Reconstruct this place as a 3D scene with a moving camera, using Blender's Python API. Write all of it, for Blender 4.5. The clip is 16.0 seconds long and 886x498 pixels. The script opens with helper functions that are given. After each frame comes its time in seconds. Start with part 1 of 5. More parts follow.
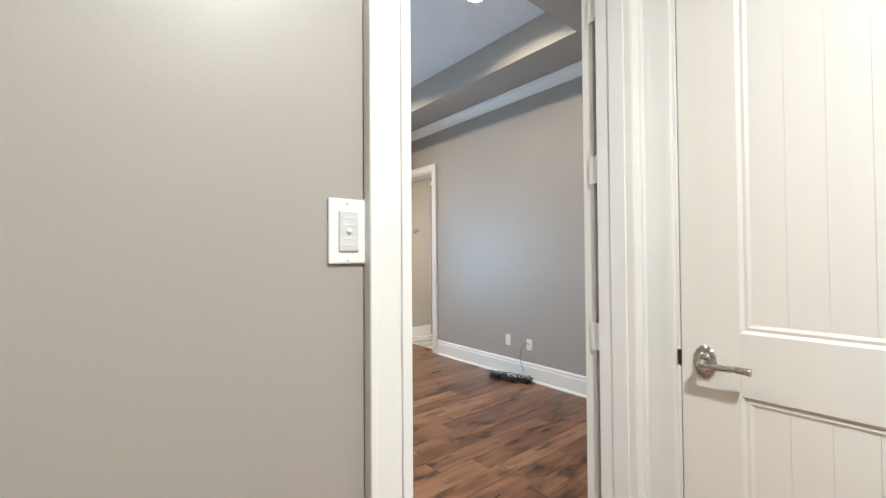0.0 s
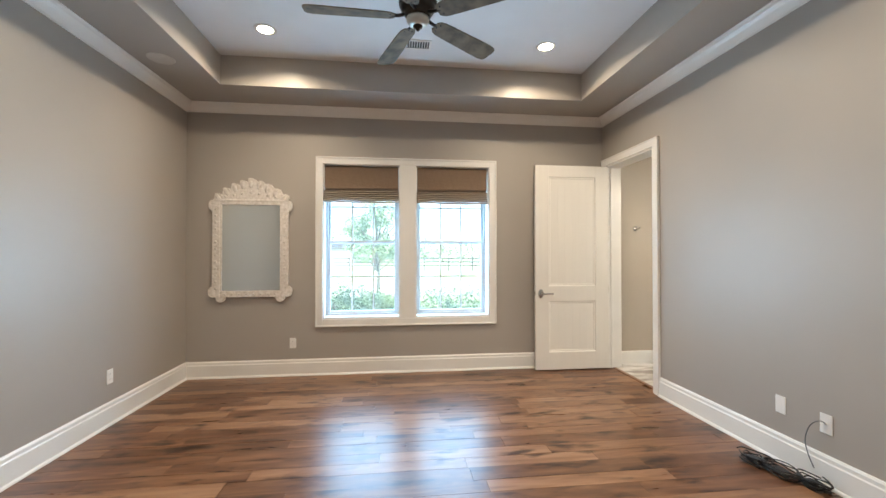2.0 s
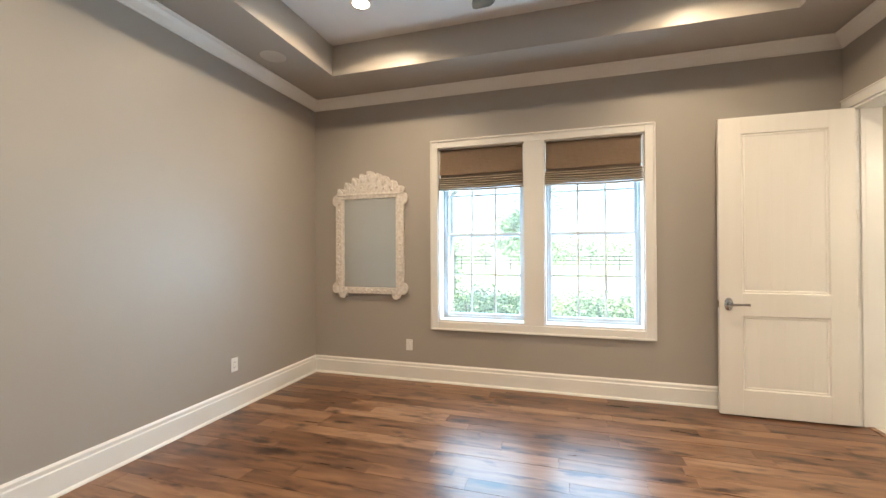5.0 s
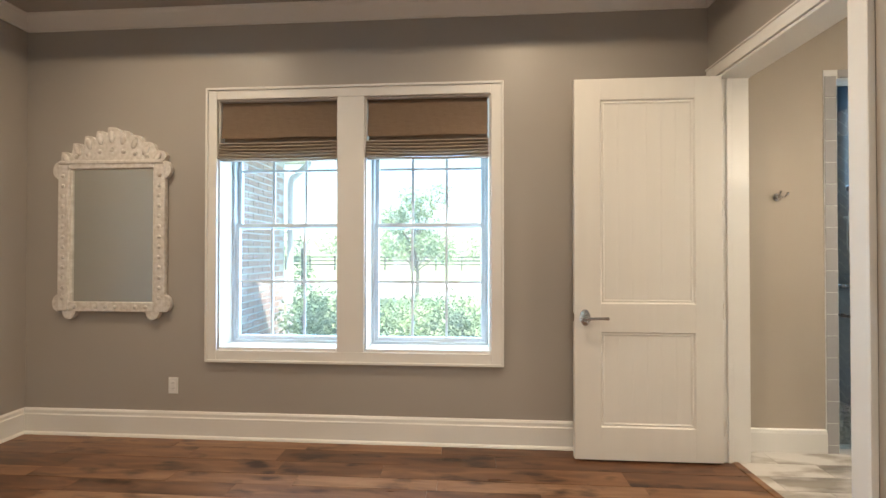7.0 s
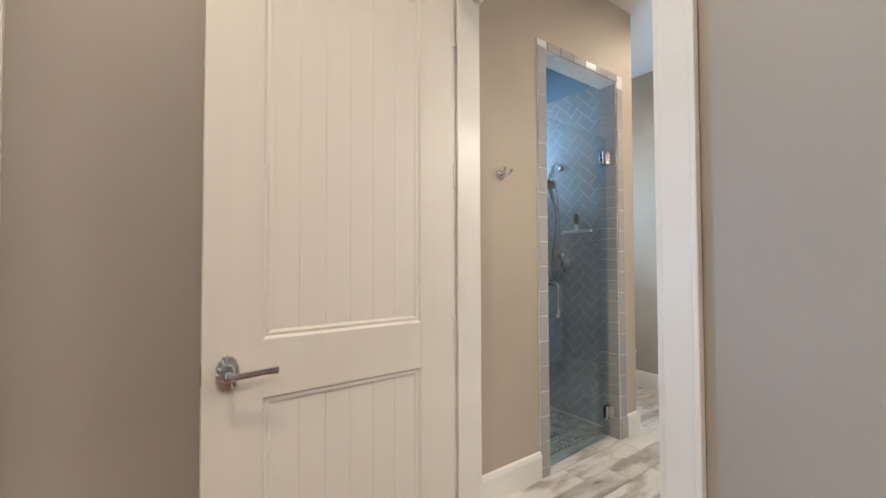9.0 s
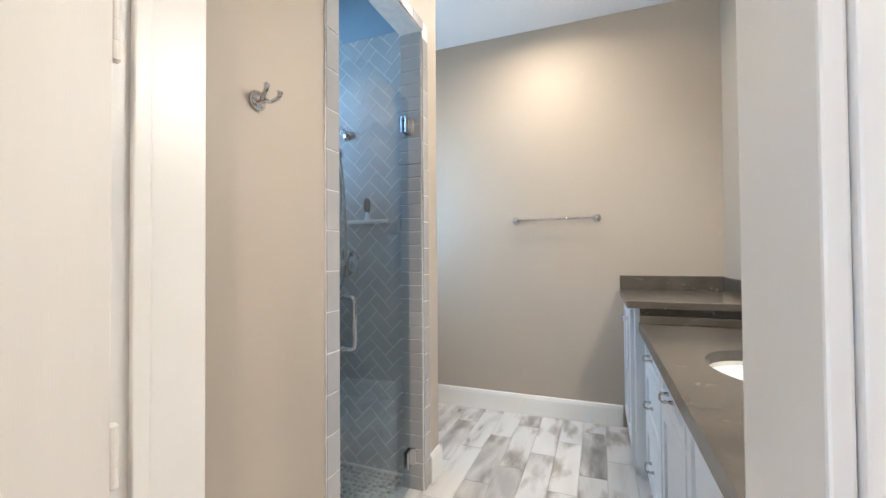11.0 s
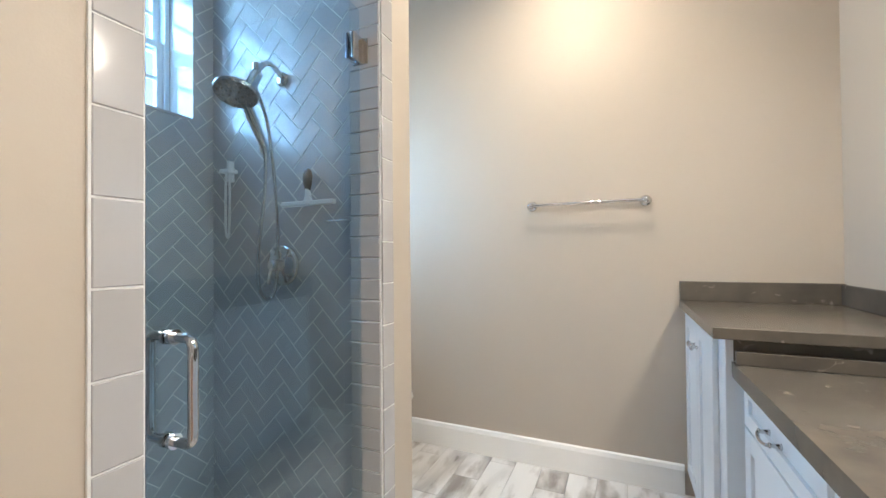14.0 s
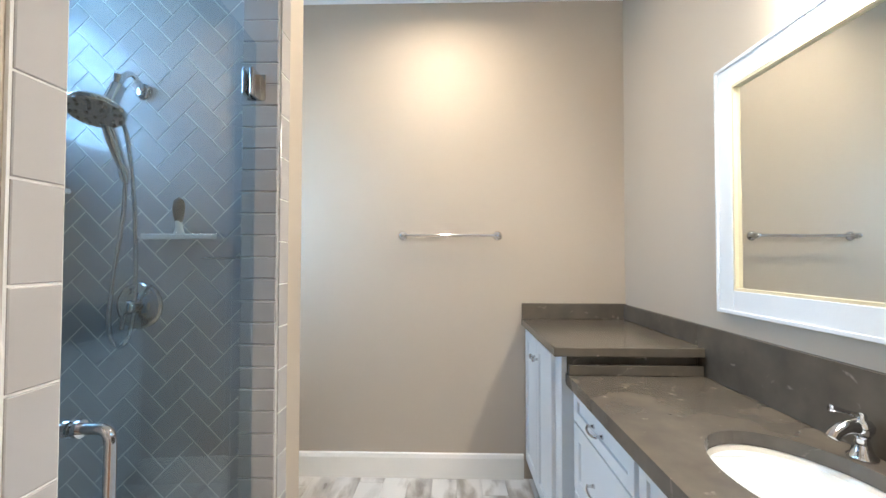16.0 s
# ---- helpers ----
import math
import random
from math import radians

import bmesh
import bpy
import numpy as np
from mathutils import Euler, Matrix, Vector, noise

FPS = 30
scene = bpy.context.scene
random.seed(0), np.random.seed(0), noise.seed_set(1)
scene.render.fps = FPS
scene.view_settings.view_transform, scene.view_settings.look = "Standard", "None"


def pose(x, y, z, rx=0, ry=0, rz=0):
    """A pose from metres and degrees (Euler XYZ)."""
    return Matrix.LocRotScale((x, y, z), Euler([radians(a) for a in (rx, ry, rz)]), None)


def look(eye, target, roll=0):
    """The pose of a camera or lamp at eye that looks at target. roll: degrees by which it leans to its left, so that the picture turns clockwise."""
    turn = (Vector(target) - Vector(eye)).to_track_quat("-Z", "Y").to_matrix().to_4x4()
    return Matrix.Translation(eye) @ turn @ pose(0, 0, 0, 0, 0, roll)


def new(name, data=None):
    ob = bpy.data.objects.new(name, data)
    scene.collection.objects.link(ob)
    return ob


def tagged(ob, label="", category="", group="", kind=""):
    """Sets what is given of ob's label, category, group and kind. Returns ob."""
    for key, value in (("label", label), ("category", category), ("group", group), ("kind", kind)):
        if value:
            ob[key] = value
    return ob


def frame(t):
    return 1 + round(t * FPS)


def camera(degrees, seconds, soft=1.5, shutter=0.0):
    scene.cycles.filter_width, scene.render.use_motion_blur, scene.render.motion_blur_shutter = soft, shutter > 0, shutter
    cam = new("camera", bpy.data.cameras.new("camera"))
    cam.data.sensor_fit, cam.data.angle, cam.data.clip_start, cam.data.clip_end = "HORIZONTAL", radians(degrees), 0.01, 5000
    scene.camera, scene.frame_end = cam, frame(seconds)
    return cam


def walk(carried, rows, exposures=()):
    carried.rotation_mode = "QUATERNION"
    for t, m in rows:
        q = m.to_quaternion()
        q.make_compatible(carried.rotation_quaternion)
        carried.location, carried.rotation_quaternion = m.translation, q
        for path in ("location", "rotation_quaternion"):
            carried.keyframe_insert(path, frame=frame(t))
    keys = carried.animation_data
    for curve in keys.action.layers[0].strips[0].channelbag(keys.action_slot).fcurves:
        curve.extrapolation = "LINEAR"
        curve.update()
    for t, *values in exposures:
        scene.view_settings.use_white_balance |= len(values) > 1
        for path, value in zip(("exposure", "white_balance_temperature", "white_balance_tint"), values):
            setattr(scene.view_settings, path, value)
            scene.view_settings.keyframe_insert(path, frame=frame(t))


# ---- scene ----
cam = camera(95.4, 16.0)
EXPO, SKY, LAMP, DAYL = 2.55, 0.15, 0.44, 0.58
PATH = [
    (0, (0.047, -0.039, 1.305), (1.319, 1.504, 1.34), -0.4),
    (0.5, (0.372, 0.146, 1.323), (1.55, 1.762, 1.354), -0.5),
    (1, (0.660, 0.278, 1.323), (1.571, 2.059, 1.353), -0.4),
    (1.5, (0.848, 0.371, 1.365), (1.408, 2.29, 1.393), -0.2),
    (2, (0.862, 0.505, 1.396), (1.093, 2.492, 1.418), -0.0),
    (2.5, (0.888, 0.582, 1.405), (0.813, 2.581, 1.428), 0.1),
    (3, (0.961, 0.627, 1.397), (0.684, 2.607, 1.424), 0.1),
    (3.5, (1.069, 0.69, 1.362), (0.657, 2.647, 1.386), 0.1),
    (6, (1.435, 1.85, 1.354), (0.849, 3.763, 1.369), -0.3),
    (6.5, (1.586, 2.154, 1.361), (1.151, 4.106, 1.38), -0.1),
    (7, (1.826, 2.494, 1.333), (1.7, 4.49, 1.351), -0.0),
    (7.5, (2.011, 2.809, 1.297), (2.245, 4.795, 1.325), 0.1),
    (8, (2.131, 3.148, 1.287), (2.72, 5.059, 1.323), 0.1),
    (8.5, (2.306, 3.475, 1.25), (3.184, 5.271, 1.302), -0.3),
    (9, (2.381, 3.779, 1.255), (3.557, 5.396, 1.306), -0.2),
    (9.5, (2.434, 4.048, 1.279), (3.878, 5.432, 1.32), -0.2),
    (10, (2.597, 4.271, 1.281), (4.231, 5.424, 1.321), -0.3),
    (12.5, (3.539, 4.562, 1.231), (5.497, 4.968, 1.255), -0.4),
    (13, (3.608, 4.652, 1.257), (5.553, 5.117, 1.284), -0.5),
    (13.5, (3.721, 4.649, 1.276), (5.61, 5.305, 1.302), -0.5),
    (14, (3.853, 4.588, 1.263), (5.682, 5.395, 1.287), -0.5),
    (14.5, (3.947, 4.58, 1.237), (5.746, 5.455, 1.263), -0.4),
    (15, (3.899, 4.581, 1.249), (5.732, 5.38, 1.278), -0.1),
    (15.5, (3.771, 4.655, 1.333), (5.715, 5.123, 1.376), 0.2),
    (16, (3.686, 4.751, 1.395), (5.685, 4.799, 1.442), 0.1),
]
walk(cam, [(t, look(eye, target, roll)) for t, eye, target, roll in PATH],
     [(0.0, EXPO - 0.15, 6050, 5), (0.5, EXPO - 0.38, 6050, 5), (1.0, EXPO - 0.28, 6150, 6), (1.5, EXPO - 0.22, 6400, 6), (3.0, EXPO - 0.1, 7000, 8), (3.5, EXPO - 0.08, 7100, 8), (6.5, EXPO - 0.25, 7500, 9), (7.5, EXPO - 0.58, 6800, 9), (9.0, EXPO - 0.4, 6500, 9), (10.0, EXPO - 0.1, 6100, 9), (12.5, EXPO + 0.08, 6000, 9), (14.5, EXPO + 0.2, 6250, 9), (16.0, EXPO + 0.15, 6250, 9)])

# ---- world and light ----
world = bpy.data.worlds.new("sky")
scene.world = world
world.use_nodes = True
wn = world.node_tree
sky = wn.nodes.new("ShaderNodeTexSky")
sky.sky_type, sky.sun_disc = "NISHITA", False
sky.sun_elevation, sky.sun_rotation = radians(60.8), radians(153.4)
wn.links.new(sky.outputs[0], wn.nodes["Background"].inputs[0])
wn.nodes["Background"].inputs[1].default_value = SKY

sun = new("sun", bpy.data.lights.new("sun", "SUN"))
sun.data.energy, sun.data.angle, sun.data.color = 5.0, radians(0.6), (1.0, 0.95, 0.88)
sun.matrix_world = look((3.5, -3, 14), (0, 4, 0))


def area(name, place, target, size, watts, colour, shape="DISK", size_y=0.1, spread=180):
    la = bpy.data.lights.new(name, "AREA")
    la.shape, la.size, la.energy, la.color, la.spread = shape, size, watts, colour, radians(spread)
    if shape == "RECTANGLE":
        la.size_y = size_y
    ob = new(name, la)
    ob.matrix_world = look(place, target)
    return ob


WARM = (1.0, 0.82, 0.63)
for lx in (-0.288, 2.282):
    for ly in (4.2, 2.24):
        area("downlight_glow", (lx, ly, 3.364), (lx, ly, 0), 0.13, 11.5 * LAMP, WARM, spread=150)
area("bath_downlight_glow", (5.66, 4.82, 3.055), (5.66, 4.82, 0), 0.13, 7.0 * LAMP, (1.0, 0.83, 0.64), spread=165)
area("vanity_glow", (4.59, 3.82, 2.2), (4.7, 4.7, 0.6), 0.7, 8 * LAMP, (1.0, 0.90, 0.78), "RECTANGLE", 0.07)
# added lamp that brightens the hallway, its true source unknown
area("hall_fill_light", (0.4, -0.7, 2.92), (0.4, -0.7, 0), 0.15, 35 * LAMP, (1.0, 0.98, 0.93), spread=170)
# sky light in the window openings
DAY = (0.46, 0.72, 1.0)
for wx in (0.465, 1.535):
    area("window_daylight", (wx, 5.615, 1.33), (wx, 0, 1.33), 0.84, 25 * DAYL, DAY, "RECTANGLE", 1.36)
area("shower_daylight", (4.7, 6.63, 2.22), (4.7, 0, 2.0), 0.68, 9.5 * DAYL, DAY, "RECTANGLE", 0.68)
area("alcove_daylight", (5.75, 6.64, 1.8), (5.75, 0, 1.7), 0.6, 14 * DAYL, DAY, "RECTANGLE", 0.9)


# ---- materials ----
def mat(name, colour, rough=0.5, metal=0.0, vary=0.08, scale=3.0, bump=0.0, bscale=60.0, second=None, coat=0.0, stretch=None, emit=None):
    m = bpy.data.materials.new(name)
    m.use_nodes = True
    nt = m.node_tree
    b = nt.nodes["Principled BSDF"]
    b.inputs["Roughness"].default_value, b.inputs["Metallic"].default_value = rough, metal
    b.inputs["Coat Weight"].default_value = coat
    geo = nt.nodes.new("ShaderNodeNewGeometry")
    src = geo.outputs["Position"]
    if stretch:
        mp = nt.nodes.new("ShaderNodeMapping")
        mp.inputs["Scale"].default_value = stretch
        nt.links.new(src, mp.inputs["Vector"])
        src = mp.outputs[0]
    n1 = nt.nodes.new("ShaderNodeTexNoise")
    n1.inputs["Scale"].default_value, n1.inputs["Detail"].default_value = scale, 6
    nt.links.new(src, n1.inputs["Vector"])
    ramp = nt.nodes.new("ShaderNodeMix")
    ramp.data_type = "RGBA"
    c2 = second or tuple(c * (1 - 2 * vary) for c in colour)
    ramp.inputs[6].default_value, ramp.inputs[7].default_value = (*c2, 1), (*colour, 1)
    mr = nt.nodes.new("ShaderNodeMapRange")
    mr.inputs[1].default_value, mr.inputs[2].default_value = 0.35, 0.65
    nt.links.new(n1.outputs["Fac"], mr.inputs[0])
    nt.links.new(mr.outputs[0], ramp.inputs[0])
    nt.links.new(ramp.outputs[2], b.inputs["Base Color"])
    rr = nt.nodes.new("ShaderNodeMapRange")
    rr.inputs[3].default_value, rr.inputs[4].default_value = rough * 0.88, min(1, rough * 1.12)
    nt.links.new(n1.outputs["Fac"], rr.inputs[0])
    nt.links.new(rr.outputs[0], b.inputs["Roughness"])
    if bump:
        n2 = nt.nodes.new("ShaderNodeTexNoise")
        n2.inputs["Scale"].default_value, n2.inputs["Detail"].default_value = bscale, 4
        nt.links.new(src, n2.inputs["Vector"])
        bp = nt.nodes.new("ShaderNodeBump")
        bp.inputs["Strength"].default_value, bp.inputs["Distance"].default_value = bump, 0.004
        nt.links.new(n2.outputs["Fac"], bp.inputs["Height"])
        nt.links.new(bp.outputs[0], b.inputs["Normal"])
    if emit:
        b.inputs["Emission Color"].default_value, b.inputs["Emission Strength"].default_value = (*emit[0], 1), emit[1]
    return m


def ramped(nt, fac, stops):
    r = nt.nodes.new("ShaderNodeValToRGB")
    while len(r.color_ramp.elements) < len(stops):
        r.color_ramp.elements.new(0.5)
    for e, (p, c) in zip(r.color_ramp.elements, stops):
        e.position, e.color = p, (*c, 1)
    nt.links.new(fac, r.inputs[0])
    return r.outputs[0]


def plank_material(name, stops, knots, rough, along, grain, streak, offset=20.0, spot=1.7, cut=0.5, bump=0.3, per_piece=0.45, coat=0.0):
    """Boards or plank tiles: a tone and a grain of its own for each piece, with darker blotches."""
    m = bpy.data.materials.new(name)
    m.use_nodes = True
    nt = m.node_tree
    b = nt.nodes["Principled BSDF"]
    geo, info = nt.nodes.new("ShaderNodeNewGeometry"), nt.nodes.new("ShaderNodeObjectInfo")
    sh = nt.nodes.new("ShaderNodeVectorMath")
    sh.operation = "MULTIPLY_ADD"
    comb = nt.nodes.new("ShaderNodeCombineXYZ")
    nt.links.new(info.outputs["Random"], comb.inputs[0]), nt.links.new(info.outputs["Random"], comb.inputs[1])
    nt.links.new(comb.outputs[0], sh.inputs[0])
    sh.inputs[1].default_value = (offset, offset * 3, 0)
    nt.links.new(geo.outputs["Position"], sh.inputs[2])
    mp = nt.nodes.new("ShaderNodeMapping")
    mp.inputs["Scale"].default_value = (1 if along == "x" else grain, grain if along == "x" else 1, 1)
    nt.links.new(sh.outputs[0], mp.inputs["Vector"])
    fine = nt.nodes.new("ShaderNodeTexNoise")
    fine.inputs["Scale"].default_value, fine.inputs["Detail"].default_value, fine.inputs["Distortion"].default_value = streak, 8, 0.6
    nt.links.new(mp.outputs[0], fine.inputs["Vector"])
    mp2 = nt.nodes.new("ShaderNodeMapping")
    mp2.inputs["Scale"].default_value = (1.6, 4.5, 1) if along == "x" else (4.5, 1.6, 1)
    nt.links.new(sh.outputs[0], mp2.inputs["Vector"])
    blot = nt.nodes.new("ShaderNodeTexNoise")
    blot.inputs["Scale"].default_value, blot.inputs["Detail"].default_value = spot, 5
    nt.links.new(mp2.outputs[0], blot.inputs["Vector"])
    a = nt.nodes.new("ShaderNodeMath")
    a.operation = "MULTIPLY_ADD"
    nt.links.new(info.outputs["Random"], a.inputs[0])
    a.inputs[1].default_value = per_piece
    f2 = nt.nodes.new("ShaderNodeMath")
    f2.operation = "MULTIPLY"
    nt.links.new(fine.outputs["Fac"], f2.inputs[0])
    f2.inputs[1].default_value = 1.0 - per_piece * 0.5
    nt.links.new(f2.outputs[0], a.inputs[2])
    col = ramped(nt, a.outputs[0], stops)
    dark = nt.nodes.new("ShaderNodeMix")
    dark.data_type, dark.blend_type = "RGBA", "MULTIPLY"
    k = nt.nodes.new("ShaderNodeMapRange")
    k.inputs[1].default_value, k.inputs[2].default_value, k.inputs[3].default_value, k.inputs[4].default_value = cut, cut + 0.14, 0.0, 1.0
    nt.links.new(blot.outputs["Fac"], k.inputs[0])
    nt.links.new(k.outputs[0], dark.inputs[0])
    nt.links.new(col, dark.inputs[6])
    dark.inputs[7].default_value = (*knots, 1)
    nt.links.new(dark.outputs[2], b.inputs["Base Color"])
    rr = nt.nodes.new("ShaderNodeMapRange")
    rr.inputs[3].default_value, rr.inputs[4].default_value = rough * 0.75, rough * 1.3
    nt.links.new(fine.outputs["Fac"], rr.inputs[0])
    nt.links.new(rr.outputs[0], b.inputs["Roughness"])
    bp = nt.nodes.new("ShaderNodeBump")
    bp.inputs["Strength"].default_value, bp.inputs["Distance"].default_value = bump, 0.003
    nt.links.new(blot.outputs["Fac"], bp.inputs["Height"])
    nt.links.new(bp.outputs[0], b.inputs["Normal"])
    b.inputs["Coat Weight"].default_value = coat
    b.inputs["Coat Roughness"].default_value = 0.12
    return m


def glass_material(name, tint, rough=0.0):
    m = bpy.data.materials.new(name)
    m.use_nodes = True
    b = m.node_tree.nodes["Principled BSDF"]
    b.inputs["Base Color"].default_value = (*tint, 1)
    b.inputs["Transmission Weight"].default_value, b.inputs["Roughness"].default_value, b.inputs["IOR"].default_value = 1.0, rough, 1.45
    return m


def pane_material(name, tint, glare=0.0):
    """Thin flat glass: straight through, with a faint mirror on top and a pale veil that stands in for glare."""
    m = bpy.data.materials.new(name)
    m.use_nodes = True
    nt = m.node_tree
    nt.nodes.remove(nt.nodes["Principled BSDF"])
    tr, gl, mx = nt.nodes.new("ShaderNodeBsdfTransparent"), nt.nodes.new("ShaderNodeBsdfGlossy"), nt.nodes.new("ShaderNodeMixShader")
    lw, pw, fr = nt.nodes.new("ShaderNodeLayerWeight"), nt.nodes.new("ShaderNodeMath"), nt.nodes.new("ShaderNodeMath")
    lw.inputs[0].default_value = 0.5
    pw.operation, pw.inputs[1].default_value = "POWER", 4.0
    fr.operation, fr.inputs[1].default_value, fr.inputs[2].default_value = "MULTIPLY_ADD", 0.7, 0.075
    nt.links.new(lw.outputs["Facing"], pw.inputs[0]), nt.links.new(pw.outputs[0], fr.inputs[0])
    tr.inputs[0].default_value = (*tint, 1)
    gl.inputs["Roughness"].default_value = 0.0
    nt.links.new(fr.outputs[0], mx.inputs[0]), nt.links.new(tr.outputs[0], mx.inputs[1]), nt.links.new(gl.outputs[0], mx.inputs[2])
    out = mx.outputs[0]
    if glare:
        haze, veil = nt.nodes.new("ShaderNodeBsdfTranslucent"), nt.nodes.new("ShaderNodeMixShader")
        haze.inputs[0].default_value, veil.inputs[0].default_value = (0.85, 0.95, 1.0, 1), glare
        nt.links.new(out, veil.inputs[1]), nt.links.new(haze.outputs[0], veil.inputs[2])
        out = veil.outputs[0]
    nt.links.new(out, nt.nodes["Material Output"].inputs[0])
    return m


PAINT = mat("greige_wall_paint", (0.39, 0.357, 0.32), 0.42, vary=0.02, scale=1.2, bump=0.05, bscale=220)
BATHPAINT = mat("bath_wall_paint", (0.455, 0.395, 0.325), 0.58, vary=0.02, scale=1.2, bump=0.05, bscale=220)
CEIL = mat("ceiling_white", (0.74, 0.74, 0.75), 0.85, vary=0.02, bump=0.06, bscale=150)
TRIM = mat("white_trim_enamel", (0.80, 0.78, 0.745), 0.34, vary=0.025, scale=2.5, bump=0.05, bscale=90)
DOORWHITE = mat("door_white_enamel", (0.76, 0.73, 0.68), 0.46, vary=0.012, scale=2.0, bump=0.05, bscale=60, stretch=(8, 8, 0.4))
VINYL = mat("window_vinyl", (0.66, 0.74, 0.81), 0.35, vary=0.02)
CABINET = mat("cabinet_white", (0.69, 0.725, 0.76), 0.3, vary=0.02, bump=0.04, bscale=80)
CHROME = mat("polished_chrome", (0.64, 0.64, 0.65), 0.09, 1.0, vary=0.02)
NICKEL = mat("brushed_nickel", (0.58, 0.55, 0.50), 0.27, 1.0, vary=0.06, scale=30)
PLATE = mat("switch_plastic", (0.82, 0.81, 0.79), 0.35, vary=0.02)
GREYPLATE = mat("pale_grey_switch_plastic", (0.60, 0.60, 0.59), 0.4, vary=0.02)
DARK = mat("dark_slot", (0.02, 0.02, 0.02), 0.6, vary=0.1)
BLACK = mat("black_rubber_cable", (0.012, 0.012, 0.013), 0.42, vary=0.2)
GREYCABLE = mat("grey_cable", (0.16, 0.17, 0.18), 0.5)
COUNTER = mat("brown_grey_quartz", (0.115, 0.098, 0.078), 0.24, vary=0.15, scale=7, second=(0.08, 0.069, 0.057), bump=0.05, bscale=40)
cn = COUNTER.node_tree
fleck, fmap, fmix = cn.nodes.new("ShaderNodeTexNoise"), cn.nodes.new("ShaderNodeMapRange"), cn.nodes.new("ShaderNodeMix")
fleck.inputs["Scale"].default_value, fleck.inputs["Detail"].default_value, fleck.inputs["Distortion"].default_value = 16.0, 7.0, 1.2
fmap.inputs[1].default_value, fmap.inputs[2].default_value, fmap.inputs[4].default_value = 0.66, 0.80, 0.55
fmix.data_type = "RGBA"
fmix.inputs[7].default_value = (0.42, 0.38, 0.33, 1)
cp = next(n for n in cn.nodes if n.type == "NEW_GEOMETRY")
cb = cn.nodes["Principled BSDF"].inputs["Base Color"]
cn.links.new(cp.outputs["Position"], fleck.inputs["Vector"]), cn.links.new(fleck.outputs["Fac"], fmap.inputs[0]), cn.links.new(fmap.outputs[0], fmix.inputs[0])
cn.links.new(cb.links[0].from_socket, fmix.inputs[6])
cn.links.new(fmix.outputs[2], cb)
PORCELAIN = mat("white_porcelain", (0.62, 0.59, 0.535), 0.12, vary=0.02, coat=0.4)
TILE = mat("grey_glazed_tile", (0.40, 0.415, 0.44), 0.2, vary=0.06, scale=4, bump=0.05, bscale=20, coat=0.25)
BORDERTILE = mat("pale_grey_glazed_tile", (0.40, 0.39, 0.39), 0.12, vary=0.03, scale=3, bump=0.06, bscale=14, coat=0.5)
FLOORGROUT = mat("warm_grey_floor_grout", (0.47, 0.45, 0.42), 0.9, vary=0.06, scale=20)
GROUT = mat("pale_grout", (0.72, 0.72, 0.71), 0.85, vary=0.06, scale=20)
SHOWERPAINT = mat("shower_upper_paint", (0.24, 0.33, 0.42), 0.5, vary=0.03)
PEBBLE = mat("river_pebble", (0.52, 0.49, 0.44), 0.5, vary=0.3, scale=14, second=(0.20, 0.19, 0.17))
FANMETAL = mat("aged_bronze", (0.05, 0.042, 0.036), 0.32, 0.85, vary=0.2, scale=20)
FANGLASS = mat("fan_pale_cap", (0.55, 0.57, 0.55), 0.3, 0.6, vary=0.05)
FANWOOD = mat("weathered_grey_oak", (0.17, 0.125, 0.08), 0.78, vary=0.25, scale=9, second=(0.06, 0.045, 0.03), bump=0.2, bscale=30)
BLINDFAB = mat("woven_bamboo_shade", (0.40, 0.285, 0.20), 0.8, scale=9, second=(0.355, 0.245, 0.17), stretch=(2, 2, 45), bump=0.25, bscale=18)
BLINDFOLD = mat("shade_fold_fabric", (0.36, 0.295, 0.235), 0.8, scale=9, second=(0.28, 0.225, 0.175), stretch=(2, 2, 30), bump=0.4, bscale=18)
CARVED = mat("whitewashed_carved_wood", (0.76, 0.72, 0.68), 0.7, scale=34, second=(0.61, 0.56, 0.51), bump=0.6, bscale=55)
MIRROR = mat("mirror_silver", (0.80, 0.83, 0.82), 0.015, 1.0, vary=0.005)
CREAM = mat("mirror_inner_cream", (0.66, 0.58, 0.40), 0.4)
LAMPGLOW = mat("lamp_lens", (0.9, 0.88, 0.82), 0.4, emit=((1.0, 0.86, 0.66), 9.0))
SHADEGLOW = mat("frosted_lamp_shade", (0.9, 0.88, 0.84), 0.4, emit=((1.0, 0.9, 0.76), 5.0))
# bright glare over the outdoor view is mixed into these panes
WINGLASS = pane_material("window_glass", (0.83, 0.88, 0.92), 0.009)
SHOWERGLASS = pane_material("shower_glass", (0.86, 0.94, 0.98))
# brick and mortar lightened: washed-out outdoor glare is put into their colour
BRICK = mat("pale_red_brick", (0.52, 0.31, 0.25), 0.9, scale=6, second=(0.58, 0.44, 0.38), bump=0.6, bscale=60)
MORTAR = mat("pale_mortar", (0.74, 0.72, 0.69), 0.95, bump=0.3)
LAWN = mat("lawn_grass", (0.22, 0.30, 0.12), 0.9, scale=1.2, second=(0.30, 0.33, 0.17), bump=0.4, bscale=40)
PALEROAD = mat("pale_gravel_drive", (0.50, 0.47, 0.42), 0.95, scale=3, bump=0.3)
LEAF = mat("hedge_leaf", (0.27, 0.36, 0.15), 0.5, scale=2.2, second=(0.13, 0.23, 0.10))
TREELEAF = mat("tree_leaf", (0.30, 0.38, 0.20), 0.55, scale=1, second=(0.20, 0.28, 0.15))
